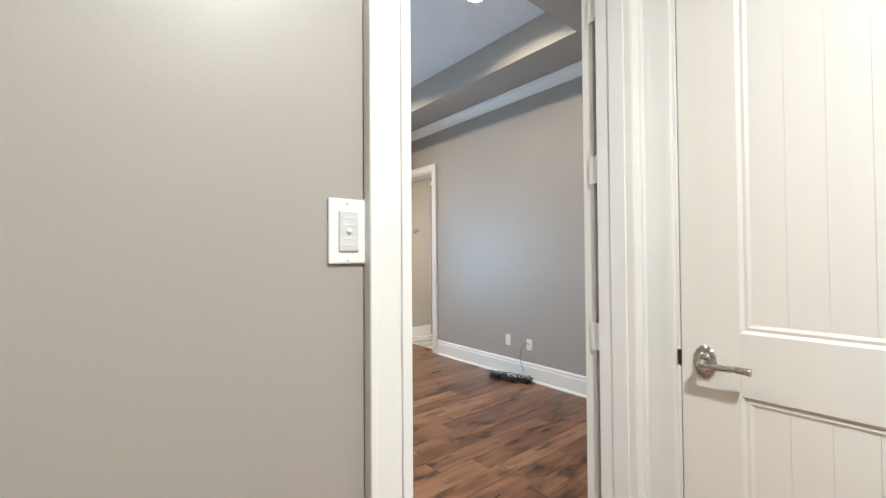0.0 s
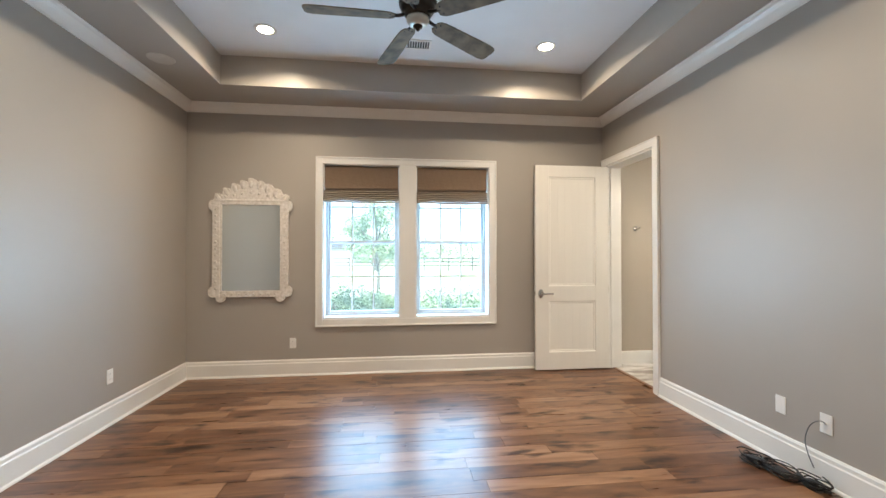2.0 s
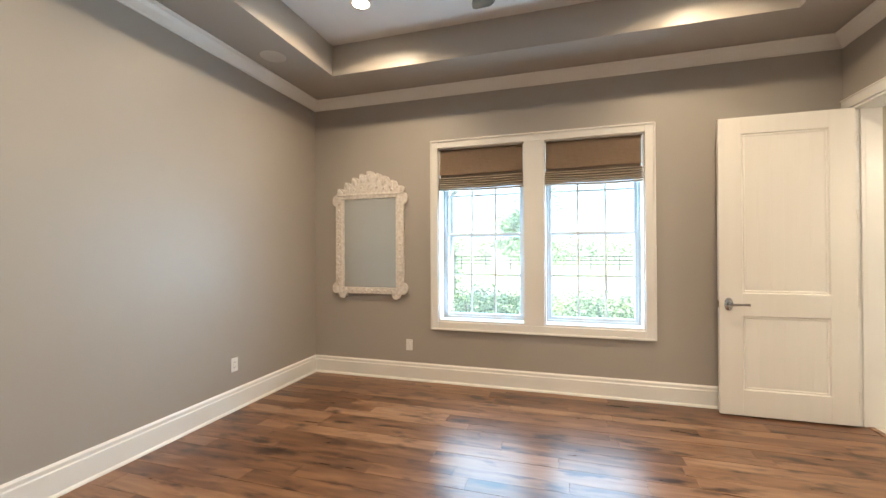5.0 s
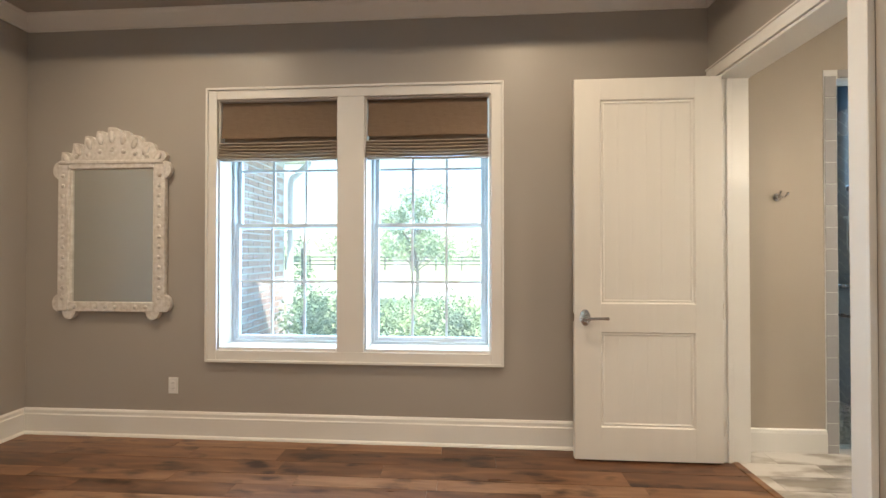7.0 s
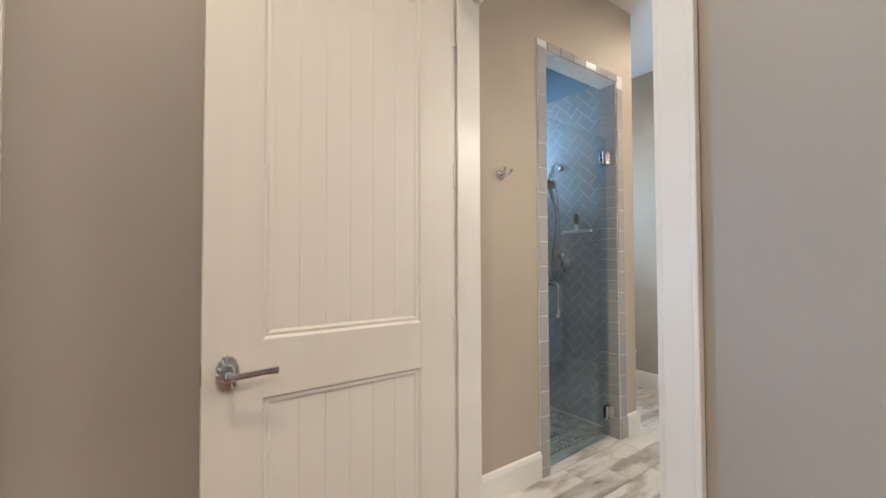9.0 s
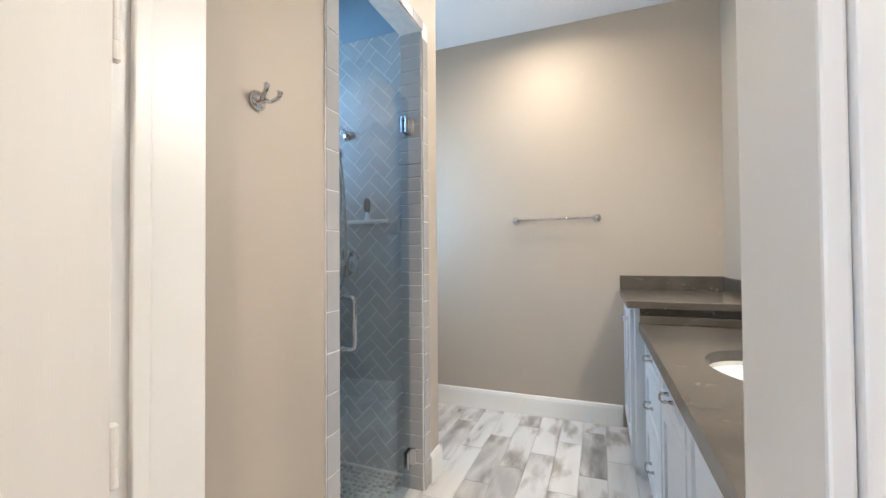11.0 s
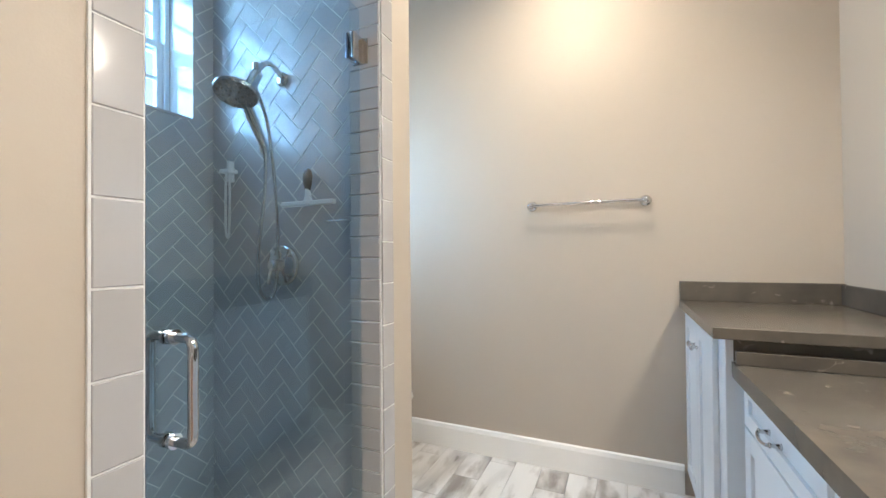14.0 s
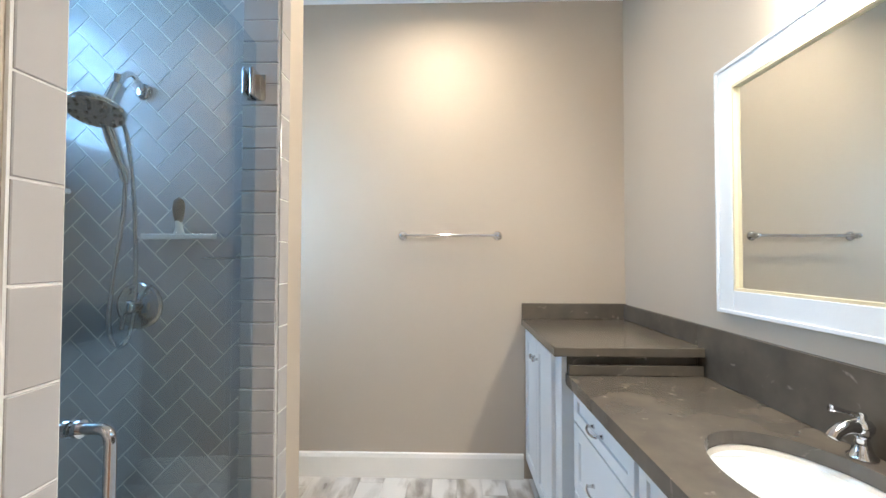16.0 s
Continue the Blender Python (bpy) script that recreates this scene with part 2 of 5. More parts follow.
BARK = mat("bark", (0.24, 0.2, 0.16), 0.9, scale=12, bump=0.8)
ROOF = mat("asphalt_shingle", (0.11, 0.10, 0.10), 0.9, scale=14, bump=0.5)
FENCE = mat("dark_fence_paint", (0.07, 0.065, 0.06), 0.7)
WOODFLOOR = plank_material("hand_scraped_hickory", [(0.25, (0.055, 0.0225, 0.0105)), (0.48, (0.138, 0.060, 0.0285)), (0.66, (0.22, 0.106, 0.053)), (0.9, (0.315, 0.172, 0.096))],
                           (0.17, 0.12, 0.09), 0.30, "x", 6.5, 2.7, bump=0.35, per_piece=0.36, spot=2.1, cut=0.54, coat=0.0)
BATHTILE = plank_material("grey_streaked_plank_tile", [(0.3, (0.25, 0.235, 0.225)), (0.44, (0.45, 0.43, 0.41)), (0.56, (0.63, 0.61, 0.585)), (0.8, (0.70, 0.68, 0.65))],
                          (0.52, 0.48, 0.44), 0.3, "x", 4.0, 1.5, bump=0.08, per_piece=0.25)
SUBFLOOR = mat("dark_joint", (0.03, 0.018, 0.012), 0.8)


# ---- helpers ----
def link(name, bm, material, parent=None, label="", smooth=False):
    me = bpy.data.meshes.new(name)
    bmesh.ops.recalc_face_normals(bm, faces=bm.faces)
    bm.to_mesh(me)
    bm.free()
    me.materials.append(material)
    if smooth:
        for p in me.polygons:
            p.use_smooth = True
    ob = new(name, me)
    ob.parent = parent
    if label:
        ob["label"] = label
    return ob


part = link


def thing(name, label, category, group="", m=None, kind=""):
    ob = new(name)
    ob.empty_display_size = 0.05
    if m is not None:
        ob.matrix_world = m
    return tagged(ob, label, category, group, kind)


def setting(ob, label, category):
    return tagged(ob, label, category, kind="structure")


def add_box(bm, x0, x1, y0, y1, z0, z1, bevel=0.0):
    r = bmesh.ops.create_cube(bm, size=1)
    bmesh.ops.scale(bm, vec=(abs(x1 - x0), abs(y1 - y0), abs(z1 - z0)), verts=r["verts"])
    bmesh.ops.translate(bm, vec=((x0 + x1) / 2, (y0 + y1) / 2, (z0 + z1) / 2), verts=r["verts"])
    if bevel:
        edges = list({e for v in r["verts"] for e in v.link_edges})
        bmesh.ops.bevel(bm, geom=edges, offset=bevel, segments=2, affect="EDGES", profile=0.5)


def boxes(*rows, bevel=0.0):
    bm = bmesh.new()
    for r in rows:
        add_box(bm, *r, bevel=bevel)
    return bm


def lathe(profile, steps=28, axis="z", cap=True):
    """A turned shape from (radius, height) pairs."""
    bm = bmesh.new()
    rings = []
    for r, h in profile:
        ring = []
        for i in range(steps):
            a = 2 * math.pi * i / steps
            p = (max(r, 1e-4) * math.cos(a), max(r, 1e-4) * math.sin(a), h)
            if axis == "y":
                p = (p[0], h, p[1])
            if axis == "x":
                p = (h, p[0], p[1])
            ring.append(bm.verts.new(p))
        rings.append(ring)
    for a, b in zip(rings, rings[1:]):
        for i in range(steps):
            bm.faces.new((a[i], a[(i + 1) % steps], b[(i + 1) % steps], b[i]))
    if cap:
        bm.faces.new(rings[0][::-1]), bm.faces.new(rings[-1])
    return bm


def moved(bm, x=0, y=0, z=0):
    bmesh.ops.translate(bm, vec=(x, y, z), verts=bm.verts)
    return bm


def tube(points, radius, steps=10, closed=False, radii=None):
    """A smooth round tube along a Catmull-Rom line through the points."""
    pts = [Vector(p) for p in points]
    line, rad = [], []
    n = len(pts)
    for i in range(n - 1):
        p0, p1, p2, p3 = pts[max(i - 1, 0)], pts[i], pts[i + 1], pts[min(i + 2, n - 1)]
        for k in range(6):
            t = k / 6
            line.append(0.5 * ((2 * p1) + (p2 - p0) * t + (2 * p0 - 5 * p1 + 4 * p2 - p3) * t * t + (3 * p1 - p0 - 3 * p2 + p3) * t ** 3))
            rad.append(radius if radii is None else radii[i] + (radii[i + 1] - radii[i]) * t)
    line.append(pts[-1]), rad.append(radius if radii is None else radii[-1])
    bm = bmesh.new()
    rings, up = [], Vector((0.13, 0.21, 0.97)).normalized()
    for i, p in enumerate(line):
        d = (line[min(i + 1, len(line) - 1)] - line[max(i - 1, 0)]).normalized()
        s = d.cross(up)
        if s.length < 0.05:
            s = d.cross(Vector((1, 0, 0)))
        s.normalize()
        u = s.cross(d).normalized()
        rings.append([bm.verts.new(p + rad[i] * (math.cos(2 * math.pi * k / steps) * s + math.sin(2 * math.pi * k / steps) * u)) for k in range(steps)])
    for a, b in zip(rings, rings[1:]):
        for k in range(steps):
            bm.faces.new((a[k], a[(k + 1) % steps], b[(k + 1) % steps], b[k]))
    bm.faces.new(rings[0][::-1]), bm.faces.new(rings[-1])
    return bm


def extrude_outline(outline, y0, y1):
    """A flat shape in x and z, made solid from y0 to y1."""
    bm = bmesh.new()
    a = [bm.verts.new((x, y0, z)) for x, z in outline]
    b = [bm.verts.new((x, y1, z)) for x, z in outline]
    bm.faces.new(a), bm.faces.new(b[::-1])
    for i in range(len(a)):
        j = (i + 1) % len(a)
        bm.faces.new((a[i], b[i], b[j], a[j]))
    return bm


def sweep(profile, path_a, path_b, out):
    """A moulding: profile of (out, up) pairs run from a to b, out being the way off the wall."""
    bm = bmesh.new()
    out = Vector(out)
    rows = [[bm.verts.new(Vector(p) + out * o + Vector((0, 0, u))) for o, u in profile] for p in (path_a, path_b)]
    k = len(profile)
    for i in range(k):
        j = (i + 1) % k
        bm.faces.new((rows[0][i], rows[0][j], rows[1][j], rows[1][i]))
    bm.faces.new(rows[0][::-1]), bm.faces.new(rows[1])
    return bm


# ---- the setting ----
WALLZ = 3.078
setting(link("floor", boxes((-1.6, 3.52, 0.6, 5.45, -0.14, -0.022)), SUBFLOOR), "hand-scraped brown hickory plank floor with a satin sheen", "floor")
setting(link("bath_floor", boxes((3.522, 6.45, 3.5, 6.7, -0.14, -0.014)), FLOORGROUT), "grey and white streaked plank tile bathroom floor", "floor")
setting(link("hall_floor", boxes((-1.6, 1.9, -2.4, 0.598, -0.14, -0.002)), WOODFLOOR), "brown wooden hallway floor", "floor")

# window wall with the two openings
WL, WR, WB, WT = (0.02, 0.905), (1.095, 1.98), 0.635, 2.435
setting(link("wall_north", boxes((-1.465, 3.436, 5.30, 5.60, -0.1, WB), (-1.465, 3.436, 5.30, 5.60, WT, 3.45), (-1.465, WL[0], 5.30, 5.60, WB, WT),
                                 (WL[1], WR[0], 5.30, 5.60, WB, WT), (WR[1], 3.436, 5.30, 5.60, WB, WT)), PAINT), "greige painted bedroom wall with a double window", "wall")
setting(link("wall_west", boxes((-1.60, -1.465, 0.55, 5.52, -0.1, 3.45)), PAINT), "greige painted bedroom wall", "wall")
DY0, DY1, DZ = 4.275, 5.19, 2.462
setting(link("wall_east", boxes((3.436, 3.52, 0.55, DY0, -0.1, 3.45), (3.436, 3.52, DY1, 5.60, -0.1, 3.45), (3.436, 3.52, DY0, DY1, DZ, 3.45)), PAINT),
        "greige painted bedroom wall with the bathroom doorway", "wall")
setting(link("wall_bath_west", boxes((3.522, 3.60, 3.45, DY0, -0.1, 3.2), (3.522, 3.60, DY1, 6.6, -0.1, 3.2), (3.522, 3.60, DY0, DY1, DZ, 3.2)), BATHPAINT),
        "warm greige bathroom wall", "wall")
EX0, EX1 = 0.484, 1.420
setting(link("wall_south", boxes((-1.465, EX0, 0.624, 0.735, -0.1, 3.45), (EX1, 3.436, 0.624, 0.735, -0.1, 3.45), (EX0, EX1, 0.624, 0.735, 2.46, 3.45)), PAINT),
        "greige painted wall with the entry doorway", "wall")
# hallway
setting(link("wall_hall_east", boxes((1.52, 1.65, 0.52, 0.622, -0.1, 3.0), (1.52, 1.65, -2.4, -0.43, -0.1, 3.0), (1.52, 1.65, -0.43, 0.52, 2.47, 3.0), (1.652, 1.7, -0.5, 0.6, -0.1, 2.6)), PAINT),
        "painted hallway wall with a door", "wall")
setting(link("wall_hall_south", boxes((-1.6, 1.65, -2.5, -2.4, -0.1, 3.0)), PAINT), "painted hallway wall", "wall")
setting(link("wall_hall_west", boxes((-1.6, -1.5, -2.4, 0.62, -0.1, 3.0)), PAINT), "painted hallway wall", "wall")
setting(link("ceiling_hall", boxes((-1.6, 1.7, -2.5, 0.622, 2.94, 3.0)), CEIL), "white hallway ceiling", "ceiling")
# tray ceiling
TX0, TX1, TY0, TY1, TZ = -0.875, 2.888, 1.72, 4.724, 3.373
setting(link("ceiling_soffit", boxes((-1.465, 3.436, TY1, 5.30, WALLZ, 3.45), (-1.465, 3.436, 0.735, TY0, WALLZ, 3.45), (-1.465, TX0, TY0, TY1, WALLZ, 3.45), (TX1, 3.436, TY0, TY1, WALLZ, 3.45)), PAINT),
        "greige tray ceiling border", "ceiling")
setting(link("ceiling_tray", boxes((-1.6, 3.52, 0.6, 5.5, 3.452, 3.5), (TX0, TX1, TY0, TY1, TZ, 3.451)), CEIL), "white recessed tray ceiling", "ceiling")

# bathroom shell
setting(link("wall_shower_front", boxes((3.60, 4.279, 5.345, 5.47, -0.1, 3.1), (5.04, 5.251, 5.345, 5.47, -0.1, 3.1), (4.279, 5.04, 5.345, 5.47, 2.50, 3.1)), BATHPAINT),
        "warm greige wall round the shower opening", "wall")
setting(link("wall_shower_side", boxes((5.162, 5.251, 5.47, 6.50, -0.1, 3.1)), BATHPAINT), "greige wall beside the toilet alcove", "wall")
SW = (4.36, 5.06, 1.87, 2.58)
setting(link("wall_bath_north", boxes((3.60, SW[0], 6.345, 6.60, -0.1, 3.1), (SW[1], 5.16, 6.345, 6.60, -0.1, 3.1), (SW[0], SW[1], 6.345, 6.60, -0.1, SW[2]), (SW[0], SW[1], 6.345, 6.60, SW[3], 3.1)), GROUT),
        "tiled shower back wall with a small window", "wall")
setting(link("wall_alcove_end", boxes((5.251, 5.45, 6.47, 6.62, -0.1, 3.1), (6.05, 6.29, 6.47, 6.62, -0.1, 3.1), (5.45, 6.05, 6.47, 6.62, -0.1, 1.35), (5.45, 6.05, 6.47, 6.62, 2.25, 3.1)), BATHPAINT),
        "greige toilet alcove end wall", "wall")
setting(link("wall_bath_east", boxes((6.29, 6.42, 3.45, 6.62, -0.1, 3.1)), BATHPAINT), "warm greige bathroom wall with a towel bar", "wall")
setting(link("wall_bath_south", boxes((3.60, 6.29, 3.50, 3.65, -0.1, 3.1)), BATHPAINT), "greige bathroom wall behind the vanity", "wall")
setting(link("ceiling_bath", boxes((3.55, 6.42, 3.5, 6.62, 3.07, 3.15)), CEIL), "white bathroom ceiling", "ceiling")

# baseboards and crown
BB = [(0, 0), (0.019, 0), (0.019, 0.142), (0.014, 0.150), (0.014, 0.172), (0.006, 0.186), (0, 0.186)]
BB2 = [(0, 0), (0.018, 0), (0.018, 0.128), (0.012, 0.150), (0.004, 0.156), (0, 0.156)]
SHOE = [(0.02, 0), (0.034, 0), (0.032, 0.010), (0.026, 0.018), (0.02, 0.02)]
for a, b, o in (((-1.465, 5.30, 0), (3.34, 5.30, 0), (0, -1, 0)), ((-1.465, 0.735, 0), (-1.465, 5.28, 0), (1, 0, 0)),
                ((3.436, 0.735, 0), (3.436, 4.188, 0), (-1, 0, 0)), ((-1.44, 0.735, 0), (0.42, 0.735, 0), (0, 1, 0)), ((1.533, 0.735, 0), (3.41, 0.735, 0), (0, 1, 0))):
    base = setting(link("baseboard", sweep(BB, a, b, o), TRIM), "tall white painted baseboard", "baseboard")
    part("shoe_moulding", sweep(SHOE, a, b, o), TRIM, base)
for a, b, o in (((3.60, 5.345, 0), (4.199, 5.345, 0), (0, -1, 0)), ((5.112, 5.345, 0), (5.251, 5.345, 0), (0, -1, 0)), ((5.251, 5.327, 0), (5.251, 6.47, 0), (1, 0, 0)),
                ((6.29, 4.30, 0), (6.29, 6.47, 0), (-1, 0, 0)), ((5.27, 6.47, 0), (6.27, 6.47, 0), (0, -1, 0))):
    setting(link("baseboard", sweep(BB2, a, b, o), TRIM), "white painted bathroom baseboard", "baseboard")
CROWN = [(0, -0.098), (0.010, -0.098), (0.014, -0.086), (0.028, -0.073), (0.052, -0.050), (0.070, -0.026), (0.088, -0.016), (0.094, -0.003), (0, -0.003)]
for a, b, o in (((-1.465, 5.30, WALLZ), (3.436, 5.30, WALLZ), (0, -1, 0)), ((-1.465, 0.735, WALLZ), (-1.465, 5.298, WALLZ), (1, 0, 0)),
                ((3.436, 0.735, WALLZ), (3.436, 5.298, WALLZ), (-1, 0, 0)), ((-1.465, 0.735, WALLZ), (3.436, 0.735, WALLZ), (0, 1, 0))):
    setting(link("crown_moulding", sweep(CROWN, a, b, o), TRIM), "white crown moulding below the tray ceiling", "trim")


# ---- windows ----
def sash_window(name, x0, x1, z0, z1, yf, label, parent=None, rows=((1, 3), (2, 3)), mid=0.50):
    """A double-hung window with bars; yf is the room-side face of the frame."""
    w = thing(name, label, "window", kind="structure")
    f = 0.02
    part("window_frame", boxes((x0, x0 + f, yf, yf + 0.08, z0, z1), (x1 - f, x1, yf, yf + 0.08, z0, z1), (x0 + f, x1 - f, yf, yf + 0.08, z0, z0 + f), (x0 + f, x1 - f, yf, yf + 0.08, z1 - f, z1), bevel=0.003), VINYL, w)
    zm = z0 + (z1 - z0) * mid
    for lo, hi, y, bars in ((z0 + f, zm + 0.02, yf + 0.012, (0.5,)), (zm - 0.02, z1 - f, yf + 0.042, (0.5,))):
        xa, xb, s = x0 + f, x1 - f, 0.03
        sash = part("sash", boxes((xa, xa + s, y, y + 0.028, lo, hi), (xb - s, xb, y, y + 0.028, lo, hi), (xa + s, xb - s, y, y + 0.028, lo, lo + s), (xa + s, xb - s, y, y + 0.028, hi - s, hi), bevel=0.003), VINYL, w)
        pane = part("pane", boxes((xa + s, xb - s, y + 0.012, y + 0.016, lo + s, hi - s)), WINGLASS, w)
        pane.visible_shadow = False
        for k in (1, 2):
            bx = xa + s + (xb - xa - 2 * s) * k / 3
            part("muntin", boxes((bx - 0.009, bx + 0.009, y + 0.004, y + 0.011, lo + s, hi - s)), VINYL, w)
        for q in bars:
            bz = lo + s + (hi - lo - 2 * s) * q
            part("muntin", boxes((xa + s, xb - s, y + 0.003, y + 0.010, bz - 0.009, bz + 0.009)), VINYL, w)
    return w


for k, (a, b) in enumerate((WL, WR)):
    sash_window("window_%d" % (k + 1), a + 0.012, b - 0.012, WB + 0.022, WT - 0.01, 5.455, "white double-hung window with grid bars", mid=0.495)
    reveal = setting(link("trim", boxes((a, a + 0.012, 5.302, 5.53, WB, WT), (b - 0.012, b, 5.302, 5.53, WB, WT), (a + 0.012, b - 0.012, 5.302, 5.53, WT - 0.01, WT)), TRIM), "white window reveal lining", "trim")
    setting(link("window_sill", boxes((a + 0.012, b - 0.012, 5.29, 5.53, WB - 0.002, WB + 0.022), bevel=0.004), TRIM), "white window sill", "trim")
# picture-frame casing round both
cas = thing("window_casing", "white picture-frame casing round the double window", "trim", kind="structure")
CX0, CX1, CZ0, CZ1 = -0.058, 2.066, 0.552, 2.515
for row in ((CX0, WL[0], 5.278, 5.299, CZ0, CZ1), (WR[1], CX1, 5.278, 5.299, CZ0, CZ1), (WL[0], WR[1], 5.278, 5.299, WT, CZ1), (WL[0], WR[1], 5.278, 5.299, CZ0, WB), (WL[1], WR[0], 5.279, 5.299, WB, WT)):
    part("casing_board", boxes(row, bevel=0.003), TRIM, cas)
for row in ((CX0 - 0.002, CX0 + 0.016, 5.268, 5.279, CZ0, CZ1), (CX1 - 0.016, CX1 + 0.002, 5.268, 5.279, CZ0, CZ1), (CX0 + 0.016, CX1 - 0.016, 5.268, 5.279, CZ1 - 0.016, CZ1 + 0.002), (CX0 + 0.016, CX1 - 0.016, 5.268, 5.279, CZ0 - 0.002, CZ0 + 0.016)):
    part("back_band", boxes(row, bevel=0.003), TRIM, cas)


def roman_shade(x0, x1):
    s = thing("roman_shade", "raised brown woven roman shade with stacked folds", "window shade", "bedroom window shades", pose((x0 + x1) / 2, 5.33, WT - 0.012))
    w = (x1 - x0) / 2
    part("headrail", boxes((-w, w, 0.0, 0.035, -0.04, 0.0), bevel=0.003), BLINDFAB, s)
    n = 16
    bm = bmesh.new()
    rows = []
    for j in range(9):
        z = -0.002 - 0.262 * j / 8
        rows.append([bm.verts.new((-w + 2 * w * i / n, -0.006 - 0.022 * (j / 8) ** 3 + 0.0015 * math.sin(i * 1.7 + j), z - 0.004 * math.sin(i * 0.4) * j / 8)) for i in range(n + 1)])
    for r0, r1 in zip(rows, rows[1:]):
        for i in range(n):
            bm.faces.new((r0[i], r0[i + 1], r1[i + 1], r1[i]))
    bmesh.ops.solidify(bm, geom=bm.faces[:], thickness=0.004)
    part("front_panel", bm, BLINDFAB, s)
    # gathered folds, each a flattened loop of cloth that sags towards one end
    for j in range(6):
        z, d = -0.304 - 0.021 * j, 0.016 + 0.005 * j
        pts = [(-w - 0.008 + (2 * w + 0.016) * i / 6, -d, z - (0.004 + 0.003 * j) * math.sin(math.pi * i / 6) + 0.004 * (i / 6) * (2 - j)) for i in range(7)]
        bm = tube(pts, 0.0115, 10)
        bmesh.ops.scale(bm, vec=(1, 1.7, 0.85), verts=bm.verts, space=Matrix.Translation((0, d, -z)))
        part("fold", bm, BLINDFOLD, s, smooth=True)
    part("lining", boxes((-w, w, 0.012, 0.016, -0.40, -0.04)), BLINDFOLD, s)
    part("hem_bar", boxes((-w - 0.004, w + 0.004, -0.03, 0.0, -0.428, -0.416), bevel=0.003), BLINDFOLD, s)
    return s


roman_shade(WL[0] + 0.016, WL[1] - 0.018)
roman_shade(WR[0] + 0.018, WR[1] - 0.022)


# ---- doors ----
def lever_handle(parent, x, z, y, flip=1, way=1, material=CHROME):
    """Round scalloped rose and straight lever on the face y; flip: which way the face looks, way: where the lever points."""
    h = part("door_handle", moved(lathe([(0.0, 0), (0.034, 0), (0.036, 0.004), (0.033, 0.008), (0.022, 0.010), (0.018, 0.014), (0.0, 0.014)], 32, "y"), 0, 0, 0), material, parent, "polished metal lever handle")
    for v in h.data.vertices:
        a = math.atan2(v.co.z, v.co.x)
        k = 1 + 0.035 * math.cos(16 * a) if abs(v.co.x) + abs(v.co.z) > 0.028 else 1
        v.co.x, v.co.z = v.co.x * k * 0.92, v.co.z * k * 1.2
    h.matrix_local = pose(x, y, z) @ Matrix.Diagonal((1, -flip, 1.25, 1))
    stem = part("stem", lathe([(0.0, 0.012), (0.013, 0.012), (0.011, 0.03), (0.010, 0.052), (0.0, 0.052)], 18, "y"), material, h, smooth=True)
    part("lever", tube([(0, 0.05, 0), (way * 0.03, 0.054, 0), (way * 0.09, 0.054, 0.002), (way * 0.132, 0.054, 0.002)], 0.008, 12, radii=[0.010, 0.008, 0.0075, 0.0095]), material, h, smooth=True)
    return h


def panel_door(name, label, w, h, t=0.040, material=DOORWHITE, rail=(0.813, 0.992)):
    """Local: x along the leaf from 0 to w, y through it from 0 to t, z up. Two panels with bead boards."""
    d = thing(name, label, "door", kind="structure")
    sx, lo, mid0, mid1, hi = 0.165, 0.205, *rail, h - 0.135
    part("stile", boxes((0, sx, 0, t, 0, h), bevel=0.002), material, d)
    part("stile", boxes((w - sx, w, 0, t, 0, h), bevel=0.002), material, d)
    for z0, z1 in ((0, lo), (mid0, mid1), (hi, h)):
        part("rail", boxes((sx, w - sx, 0.0004, t - 0.0004, z0, z1)), material, d)
    for z0, z1 in ((lo, mid0), (mid1, hi)):
        bm = bmesh.new()
        for ya, yb in ((0.0006, 0.0125), (t - 0.0006, t - 0.0125)):
            ins = 0.030
            o = [bm.verts.new((x, ya, z)) for x, z in ((sx, z0), (w - sx, z0), (w - sx, z1), (sx, z1))]
            m1 = [bm.verts.new((x, ya * 0.3 + yb * 0.7, z)) for x, z in ((sx + 0.009, z0 + 0.009), (w - sx - 0.009, z0 + 0.009), (w - sx - 0.009, z1 - 0.009), (sx + 0.009, z1 - 0.009))]
            m2 = [bm.verts.new((x, ya * 0.45 + yb * 0.55, z)) for x, z in ((sx + 0.018, z0 + 0.018), (w - sx - 0.018, z0 + 0.018), (w - sx - 0.018, z1 - 0.018), (sx + 0.018, z1 - 0.018))]
            q = [bm.verts.new((x, yb, z)) for x, z in ((sx + ins, z0 + ins), (w - sx - ins, z0 + ins), (w - sx - ins, z1 - ins), (sx + ins, z1 - ins))]
            for r0, r1 in ((o, m1), (m1, m2), (m2, q)):
                for i in range(4):
                    j = (i + 1) % 4
                    bm.faces.new((r0[i], r0[j], r1[j], r1[i]))
        part("panel_moulding", bm, material, d)
        n = 6
        a, b = sx + 0.024, w - sx - 0.024
        for i in range(n):
            g = 0.0002
            part("panel_board", boxes((a + (b - a) * i / n + g, a + (b - a) * (i + 1) / n - g, 0.0115, t - 0.0115, z0 + 0.024, z1 - 0.024), bevel=0.0005), material, d)
        part("panel_core", boxes((a, b, 0.0145, t - 0.0145, z0 + 0.02, z1 - 0.02)), material, d)
    return d


def hinge(parent, x, y, z, m=None):
    h = part("hinge", moved(lathe([(0.0, -0.05), (0.004, -0.05), (0.0075, -0.046), (0.0075, -0.018), (0.0068, -0.017), (0.0075, -0.016), (0.0075, 0.016), (0.0068, 0.017), (0.0075, 0.018), (0.0075, 0.046), (0.004, 0.05), (0.0, 0.05)], 14), x, y, z), m or DOORWHITE, parent)
    return h


